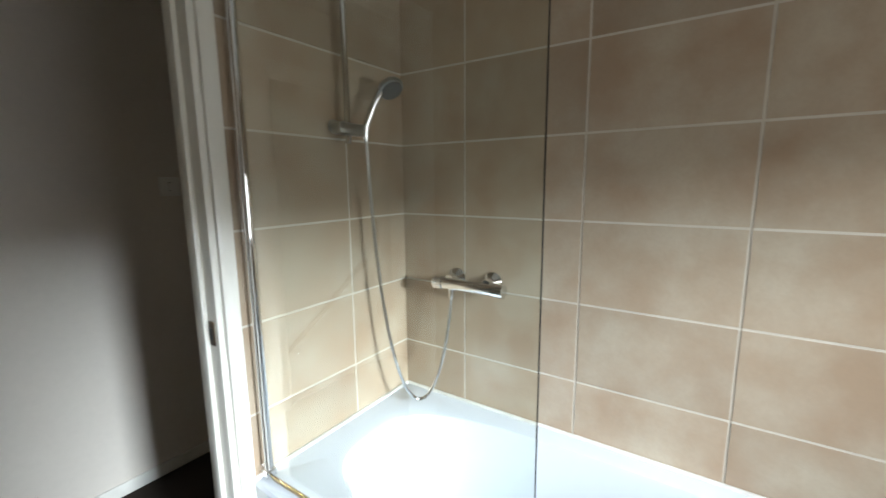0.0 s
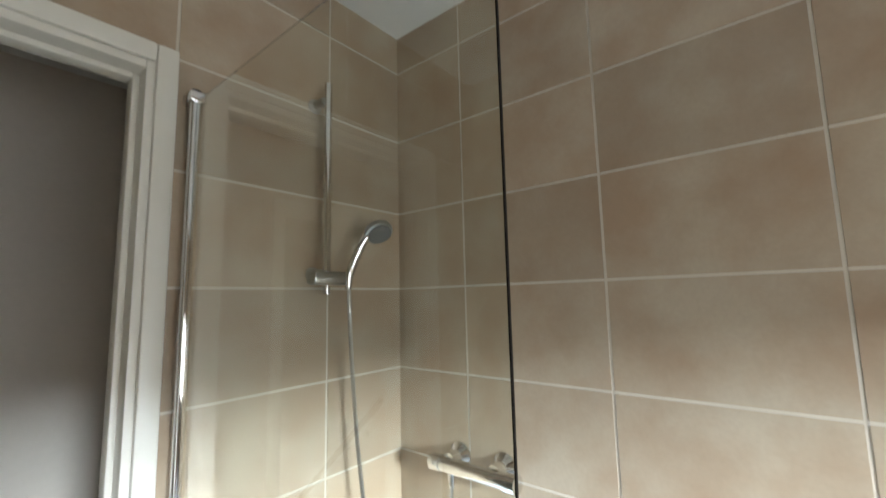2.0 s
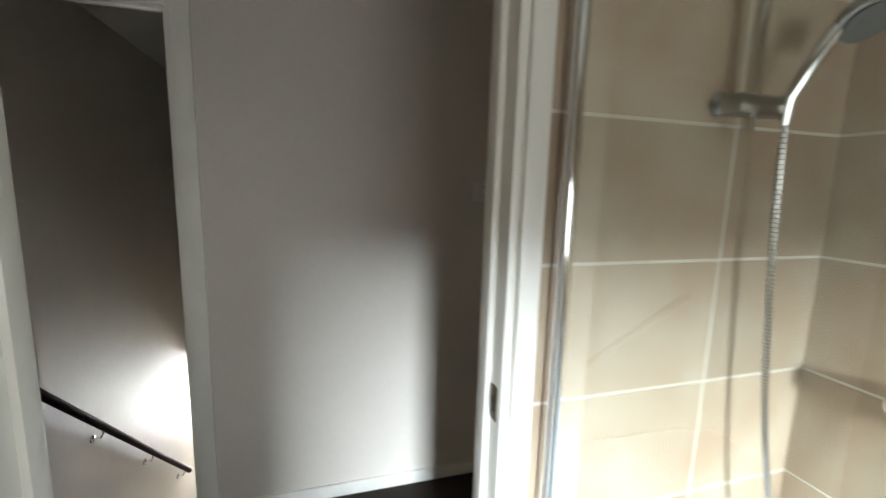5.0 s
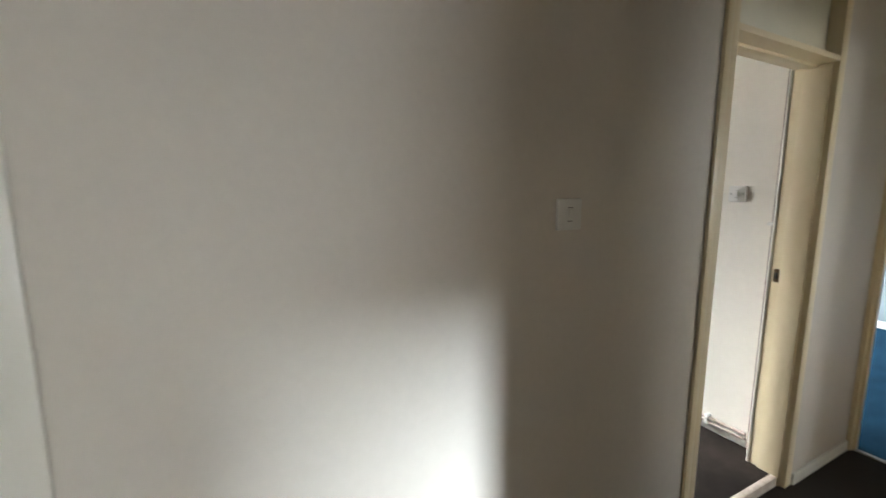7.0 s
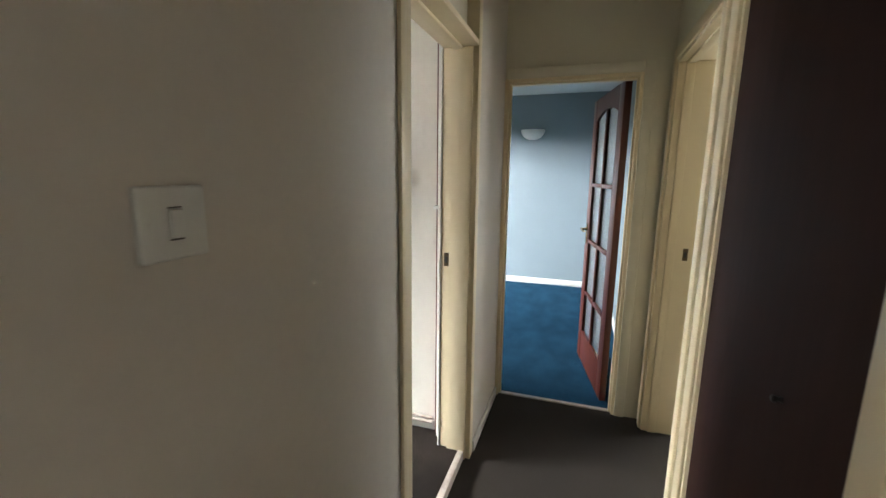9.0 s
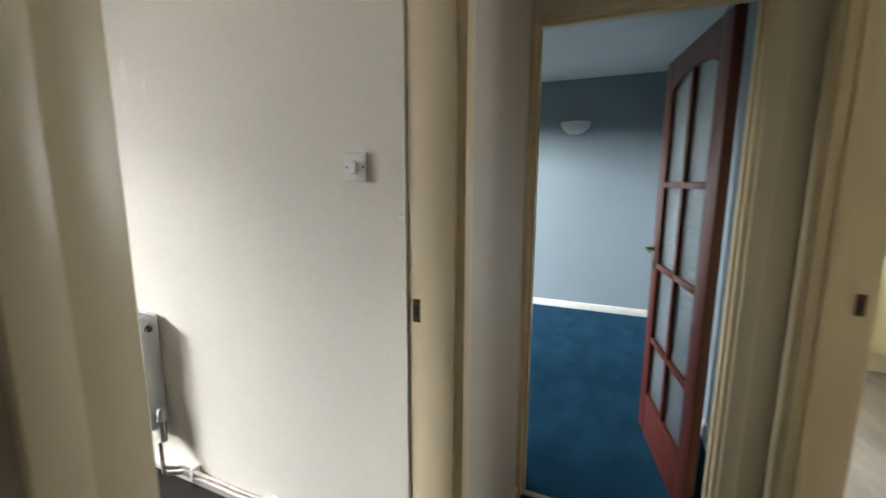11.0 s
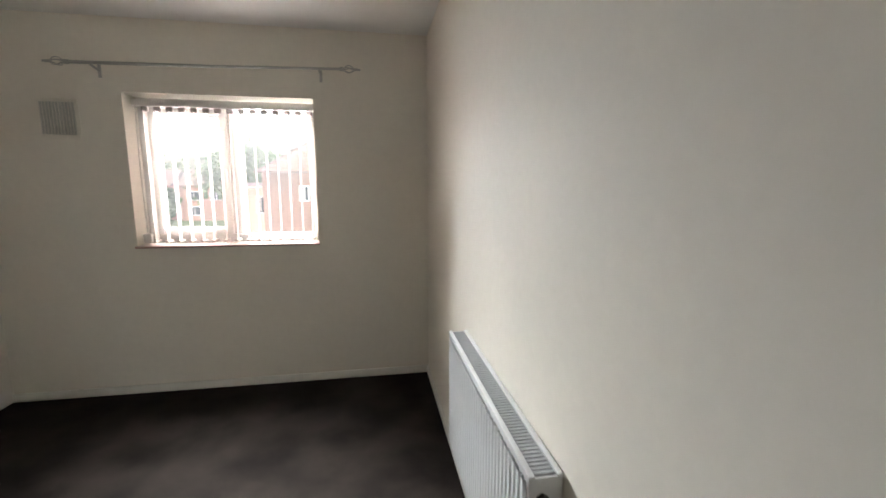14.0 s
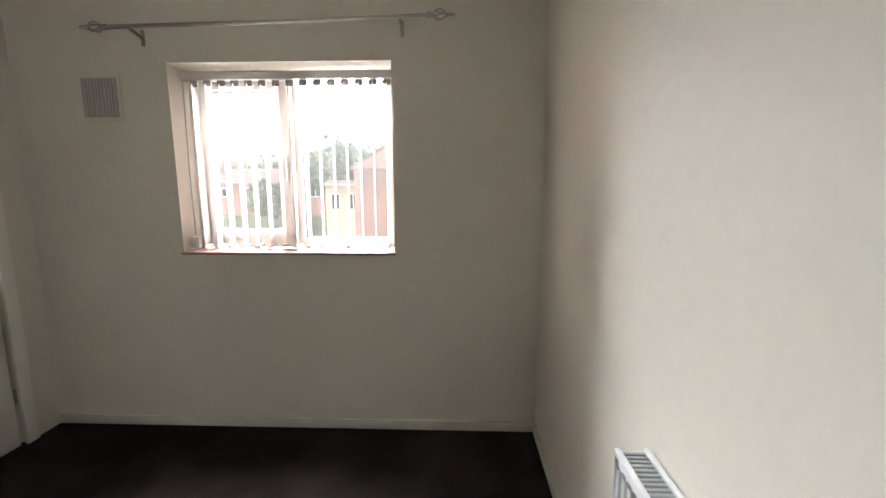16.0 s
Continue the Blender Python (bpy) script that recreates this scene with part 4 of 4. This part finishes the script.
def base_unit(at, rz, w, n_doors, label):
    e = holder("base_unit", label, "kitchen unit", at, "cream base units", rz=rz)
    bm = B()
    box(bm, 0, w, 0.02, 0.56, 0.14, 0.87)
    part("carcass", bm, M["cream_unit"], e)
    bm = B()
    box(bm, 0, w, 0.05, 0.066, -0.003, 0.14)
    part("plinth", bm, M["cream_unit"], e)
    dw = w / n_doors
    for k in range(n_doors):
        x0, x1 = k * dw + 0.002, (k + 1) * dw - 0.002
        bm = B()
        box(bm, x0, x1, 0, 0.019, 0.725, 0.868, 0.004)
        d = part("drawer_front", bm, M["cream_unit"], e)
        bm = B()
        lathe(bm, [(0.007, 0), (0.006, 0.012), (0.015, 0.02), (0.014, 0.027), (0.006, 0.03)], Matrix.Translation(((x0 + x1) / 2, 0.001, 0.795)) @ Matrix.Rotation(radians(90), 4, "X"), 14)
        part("knob", bm, M["dark"], e, "dark round knob")
        bm = B()
        box(bm, x0, x1, 0, 0.019, 0.145, 0.718, 0.004)
        part("door", bm, M["cream_unit"], e)
        for a, b, c, q in ((x0 + 0.002, x0 + 0.06, 0.147, 0.716), (x1 - 0.06, x1 - 0.002, 0.147, 0.716), (x0 + 0.06, x1 - 0.06, 0.147, 0.205), (x0 + 0.06, x1 - 0.06, 0.66, 0.716)):
            bm = B()
            box(bm, a, b, -0.006, 0.001, c, q, 0.003)
            part("door_frame", bm, M["cream_unit"], e)
        bm = B()
        lathe(bm, [(0.007, 0), (0.006, 0.012), (0.015, 0.02), (0.014, 0.027), (0.006, 0.03)], Matrix.Translation((x1 - 0.03, -0.005, 0.66)) @ Matrix.Rotation(radians(90), 4, "X"), 14)
        part("knob", bm, M["dark"], e, "dark round knob")
    return e


def wall_unit(at, rz, w, n_doors, label):
    e = holder("wall_unit", label, "kitchen unit", at, "cream wall units", rz=rz)
    bm = B()
    box(bm, 0, w, 0.02, 0.33, 0.0, 0.70)
    part("carcass", bm, M["cream_unit"], e)
    bm = B()
    box(bm, -0.01, w + 0.01, -0.035, 0.33, 0.70, 0.745, 0.008)
    part("cornice", bm, M["cream_unit"], e)
    dw = w / n_doors
    for k in range(n_doors):
        x0, x1 = k * dw + 0.002, (k + 1) * dw - 0.002
        bm = B()
        box(bm, x0, x1, 0, 0.019, 0.003, 0.697, 0.004)
        part("door", bm, M["cream_unit"], e)
        for a, b, c, q in ((x0 + 0.002, x0 + 0.055, 0.005, 0.695), (x1 - 0.055, x1 - 0.002, 0.005, 0.695), (x0 + 0.055, x1 - 0.055, 0.005, 0.06), (x0 + 0.055, x1 - 0.055, 0.64, 0.695), ((x0 + x1) / 2 - 0.004, (x0 + x1) / 2 + 0.004, 0.06, 0.64)):
            bm = B()
            box(bm, a, b, -0.006, 0.001, c, q, 0.003)
            part("door_frame", bm, M["cream_unit"], e)
        bm = B()
        kx = x1 - 0.028 if k % 2 == 0 else x0 + 0.028
        lathe(bm, [(0.007, 0), (0.006, 0.012), (0.014, 0.02), (0.013, 0.026), (0.006, 0.029)], Matrix.Translation((kx, -0.005, 0.10)) @ Matrix.Rotation(radians(90), 4, "X"), 14)
        part("knob", bm, M["dark"], e, "dark round knob")
    return e


base_unit((4.06, 0.09, 0), -90, 0.60, 1, "cream shaker base unit with drawer, on a cream plinth")
base_unit((4.06, -0.52, 0), -90, 0.60, 1, "cream shaker base unit with drawer in the corner")
base_unit((4.055, -1.15, 0), 180, 0.70, 1, "cream shaker base unit with drawer beneath the worktop")
base_unit((3.345, -1.15, 0), 180, 0.60, 1, "cream shaker base unit with drawer at the end of the run")
wall_unit((4.31, 0.085, 1.42), -90, 0.90, 2, "cream panelled double wall unit with dark knobs")
wall_unit((4.31, -0.84, 1.42), -90, 0.88, 2, "cream panelled double wall unit in the corner")
bm = B()
box(bm, 4.03, 4.645, -1.745, 0.095, 0.875, 0.913, 0.006)
thing("worktop", bm, M["worktop"], "glossy black speckled kitchen worktop", "worktop")
bm = B()
box(bm, 2.62, 4.026, -1.745, -1.12, 0.875, 0.913, 0.006)
thing("worktop", bm, M["worktop"], "glossy black worktop run along the south wall", "worktop")
fl = holder("ceiling_light", "round white ceiling light in the kitchen", "ceiling light", (3.2, -0.75, CEIL))
bm = B()
lathe(bm, [(0.10, -0.0005), (0.16, -0.02), (0.17, -0.05), (0.12, -0.085), (0.03, -0.1)], Matrix.Identity(4), 30)
part("shade", bm, M["cream_unit"], fl)

# ---------------- stairs ----------------
RISE, GO = 0.193, 0.215
for k in range(13):
    bm = B()
    y0 = 1.19 + GO * k
    z = -RISE * (k + 1)
    box(bm, -2.408, -1.562, y0, y0 + GO + 0.02, z - 0.2, z, 0.008)
    thing("stair_step", bm, M["landing_carpet"], "dark carpeted stair step", "stair step", "flight of stairs", "structure")
hr = holder("handrail", "dark wooden wall handrail on chrome brackets", "handrail", (-2.35, 0, 0))
slope = -0.93
rail_z = lambda y: 0.36 + slope * (y - 1.706)
bm = B()
rod(bm, (0, 1.25, rail_z(1.25)), (0, 3.75, rail_z(3.75)), 0.023, n=18)
part("rail", bm, M["brown_door"], hr)
for y in (1.45, 2.24, 2.92, 3.6):
    bm = B()
    z = rail_z(y)
    tube(bm, [(0, y, z - 0.02), (0.0, y, z - 0.05), (-0.015, y, z - 0.075), (-0.055, y, z - 0.08)], 0.006, 8)
    lathe(bm, [(0.026, 0.0), (0.024, 0.006), (0.012, 0.009)], Matrix.Translation((-0.06, y, z - 0.08)) @ Matrix.Rotation(radians(90), 4, "Y"), 18)
    part("rail_bracket", bm, M["chrome"], hr)
light_switch((-2.4098, 4.6, -1.25), 90, M["white_plastic"], "white light switch on the stairwell wall")
# a towel on a hook and folded striped blankets at the foot of the stairs
tw = holder("hanging_towel", "pale turquoise towel hanging on a hook in the hall", "towel", (-2.409, 4.93, -1.12))
bm = B()
ring = []
for k in range(13):
    u = k / 12
    w = 0.05 + 0.14 * min(1, u * 2.5)
    ring.append([bm.verts.new(p) for p in ((0.002, -w, -0.75 * u), (0.05 + 0.02 * math.sin(9 * u), -w * 0.6, -0.75 * u), (0.075 - 0.015 * math.sin(7 * u), w * 0.3, -0.75 * u), (0.002, w, -0.75 * u))])
for a, b in zip(ring, ring[1:]):
    for k in range(4):
        bm.faces.new((a[k], a[(k + 1) % 4], b[(k + 1) % 4], b[k]))
bm.faces.new(ring[0])
bm.faces.new(ring[-1][::-1])
part("cloth", bm, M["turquoise"], tw)
bm = B()
rod(bm, (0, 0, 0.015), (0.06, 0, 0.03), 0.008)
part("hook", bm, M["brown_door"], tw)
for k in range(8):
    bm = B()
    box(bm, -2.40, -2.12, 4.72 + 0.01 * (k % 3), 5.10 - 0.008 * (k % 2), -2.649 + 0.075 * k, -2.576 + 0.075 * k, 0.02, 3)
    thing("folded_blanket", bm, M["mustard"] if k % 3 == 1 else M["burgundy"], "folded mustard blanket in a stack" if k % 3 == 1 else "folded burgundy blanket in a stack", "blanket", "stack of blankets")
# unseen window, added behind the hall lamp
bm = B()
box(bm, -2.3, -1.6, 6.03, 6.05, -1.6, -0.45)
hp_ = thing("window_hall", bm, M["obscure"], "pale turquoise frosted hall window, added out of view", "window", kind="structure")
hp_.visible_shadow = False

# ---------------- outside ----------------


def house(at, rz, w, d, h, label, wall_mat, gable_front=False, pitch=0.75, wins=()):
    e = holder("house", label, "house", at, "houses across the gardens", rz=rz)
    bm = B()
    box(bm, 0, w, 0, d, 0, h)
    part("wall", bm, wall_mat, e)
    bm = B()
    o = 0.35
    if gable_front:
        pts = [(-o, h - 0.15), (w / 2, h + w / 2 * pitch), (w + o, h - 0.15)]
        a = [bm.verts.new((x, -o, z)) for x, z in pts]
        b = [bm.verts.new((x, d + o, z)) for x, z in pts]
    else:
        pts = [(-o, h - 0.15), (d / 2, h + d / 2 * pitch), (d + o, h - 0.15)]
        a = [bm.verts.new((-o, y, z)) for y, z in pts]
        b = [bm.verts.new((w + o, y, z)) for y, z in pts]
    bm.faces.new(a)
    bm.faces.new(b[::-1])
    for k in range(3):
        bm.faces.new((a[k], b[k], b[(k + 1) % 3], a[(k + 1) % 3]))
    rf = part("roof", bm, M["roof"], e)
    if gable_front:
        bm = B()
        v = [bm.verts.new((x, -o - 0.02, z)) for x, z in ((0, h - 0.1), (w, h - 0.1), (w / 2, h + (w / 2) * pitch - 0.15))]
        f = bm.faces.new(v)
        bmesh.ops.extrude_face_region(bm, geom=[f])
        for q in bm.verts:
            if q not in v:
                q.co.y += 0.1
        part("gable", bm, wall_mat, e)
    bm = B()
    box(bm, w * 0.7, w * 0.7 + 0.6, d * 0.5 - 0.3, d * 0.5 + 0.3, h, h + d / 2 * pitch + 1.0)
    part("chimney", bm, M["brick"], e)
    for x, z, ww, hh in wins:
        wn_ = new("window")
        wn_.parent = e
        bm = B()
        for p in ((x, x + 0.07, z, z + hh), (x + ww - 0.07, x + ww, z, z + hh), (x, x + ww, z, z + 0.07), (x, x + ww, z + hh - 0.07, z + hh), (x + ww / 2 - 0.035, x + ww / 2 + 0.035, z, z + hh)):
            box(bm, p[0], p[1], -0.05, 0.02, p[2], p[3])
        part("window_frame", bm, M["upvc"], wn_)
        bm = B()
        box(bm, x + 0.05, x + ww - 0.05, -0.02, 0.03, z + 0.05, z + hh - 0.05)
        part("pane", bm, M["house_window"], wn_)
    return e


def tree(at, h, spread, label, seed, leaves=2600):
    rnd = random.Random(seed)
    e = holder("tree", label, "tree", at, "trees beyond the gardens")
    bm = B()
    rod(bm, (0, 0, 0), (0.1, 0, h * 0.45), 0.28, 0.17, 10)
    tips = []
    for k in range(9):
        a = rnd.uniform(0, 6.28)
        z0 = h * rnd.uniform(0.25, 0.45)
        tip = Vector((spread * 0.7 * math.cos(a) * rnd.uniform(0.5, 1), spread * 0.7 * math.sin(a) * rnd.uniform(0.5, 1), h * rnd.uniform(0.55, 0.95)))
        rod(bm, (0.06, 0, z0), tip, 0.11, 0.03, 7)
        tips.append(tip)
    part("trunk", bm, M["bark"], e)
    vs, fs = [], []
    for k in range(leaves):
        c = rnd.choice(tips) + Vector((rnd.gauss(0, spread * 0.26), rnd.gauss(0, spread * 0.26), rnd.gauss(0, h * 0.11)))
        if c.z < h * 0.22:
            c.z = h * 0.22 + rnd.random()
        s = rnd.uniform(0.2, 0.48)
        q = Euler((rnd.uniform(0, 3.1), rnd.uniform(0, 3.1), rnd.uniform(0, 6.2))).to_matrix()
        i = len(vs)
        vs += [c + q @ Vector(p) * s for p in ((-1, 0, 0), (0, -0.6, 0.1), (1, 0, 0), (0, 0.6, 0.1))]
        fs.append((i, i + 1, i + 2, i + 3))
    me = bpy.data.meshes.new("crown")
    me.from_pydata([tuple(v) for v in vs], [], fs)
    me.materials.append(M["leaf"])
    c = new("crown", me)
    c.parent = e
    return e


G = -2.85
house((-4.5, 24.0, G), 0, 5.0, 9.0, 5.2, "red-brick gabled house with one small window", M["brick"], True, 0.6, ((1.75, 3.6, 0.5, 0.8),))
house((-8.9, 33.0, G), 3, 2.8, 5.0, 4.4, "small pale rendered house with white fascia", M["render"], False, 0.12, ((0.4, 2.5, 0.65, 1.2), (1.7, 2.5, 0.65, 1.2)))
house((-24.0, 62.0, G), 0, 9.0, 7.0, 4.8, "brick terrace house with white windows across the gardens", M["brick"], False, 0.6, ((0.8, 2.7, 1.6, 1.2), (3.6, 2.7, 1.6, 1.2), (6.6, 2.7, 1.6, 1.2), (0.8, 0.7, 1.6, 1.2), (6.6, 0.7, 1.6, 1.2)))
house((-34.5, 62.5, G), 0, 9.0, 7.0, 4.8, "brick terrace house with a tiled roof", M["brick"], False, 0.6, ((0.8, 2.7, 1.6, 1.2), (3.6, 2.7, 1.6, 1.2), (6.6, 2.7, 1.6, 1.2)))
tree((-14.5, 52.0, G), 8.2, 3.4, "large full green broadleaf tree", 3, 3600)
tree((-10.5, 54.0, G), 7.6, 3.4, "green broadleaf tree behind rooftops", 4, 3000)
tree((-19.0, 46.0, G), 4.4, 1.8, "small green garden tree", 6, 1500)
tree((-33.0, 75.0, G), 7.5, 5.0, "distant green tree behind the terrace", 8, 1800)
bm = B()
for k in range(24):
    box(bm, -21 + k * 1.0, -20.1 + k * 1.0, 22.0, 22.06, G, G + 1.7)
    box(bm, -20.1 + k * 1.0, -20.0 + k * 1.0, 21.97, 22.09, G, G + 1.8)
thing("garden_fence", bm, M["roof"], "brown timber panel garden fence", "fence")

# ---------------- wall tiles ----------------
tile_meshes = {}


def tile_mesh(w, h, mat, t=0.008):
    key = (round(w, 4), round(h, 4), mat.name)
    if key not in tile_meshes:
        b, z = 0.0013, t
        co = [(0, 0, 0), (w, 0, 0), (w, h, 0), (0, h, 0), (b, b, z), (w - b, b, z), (w - b, h - b, z), (b, h - b, z)]
        fs = [(4, 5, 6, 7), (0, 1, 5, 4), (1, 2, 6, 5), (2, 3, 7, 6), (3, 0, 4, 7), (3, 2, 1, 0)]
        me = bpy.data.meshes.new("tile")
        me.from_pydata(co, [], fs)
        me.materials.append(mat)
        tile_meshes[key] = me
    return tile_meshes[key]


def lay(parent, m, w, h, mat):
    o = new("tile", tile_mesh(w, h, mat))
    o.parent = parent
    o.matrix_world = m
    return o


rt = random.Random(11)
GAP = 0.0042
north_wall = bpy.data.objects["wall_bathroom_north"]
east_wall = bpy.data.objects["wall_bathroom_east"]
EASTJ = [0.0, -0.275, -0.677, -1.079, -1.481, -1.883, -2.285]
for z0, z1 in zip(levels, levels[1:]):
    for y1, y0 in zip(EASTJ, EASTJ[1:]):
        # the face looks towards -x, the tile's width runs towards -y
        m = Matrix(((0, 0, -1, 0.004 + rt.uniform(0, 0.0006)), (-1, 0, 0, y1 - GAP / 2), (0, 1, 0, z0 + GAP / 2), (0, 0, 0, 1)))
        lay(east_wall, m, y1 - y0 - GAP, z1 - z0 - GAP, M["tile"])
NORTHJ = [0.0, -0.285, -0.687, -1.089, -1.491, -1.75]
for z0, z1 in zip(levels, levels[1:]):
    for x1, x0 in zip(NORTHJ, NORTHJ[1:]):
        segs = [(x0, x1, z0, z1)]
        if z0 < 2.02 and x1 > -1.515 and x0 < -0.68:
            segs = []
            if x1 > -0.686 and x0 < -0.68:
                segs.append((max(x0, -0.686), x1, z0, z1))
            if x0 < -1.508:
                segs.append((x0, -1.508, z0, z1))
        for a, b, c, d in segs:
            if b - a < 0.012 or d - c < 0.012:
                continue
            m = Matrix(((1, 0, 0, a + GAP / 2), (0, 0, -1, 0.004 + rt.uniform(0, 0.0006)), (0, 1, 0, c + GAP / 2), (0, 0, 0, 1)))
            lay(north_wall, m, b - a - GAP, d - c - GAP, M["tile"])

# kitchen splashback
ke = bpy.data.objects["wall_kitchen_east"]
for i in range(12):
    for j in range(3):
        m = Matrix(((0, 0, -1, 4.65), (-1, 0, 0, 0.095 - i * 0.155), (0, 1, 0, 0.918 + j * 0.166), (0, 0, 0, 1)))
        lay(ke, m, 0.15, 0.161, M["splash"])
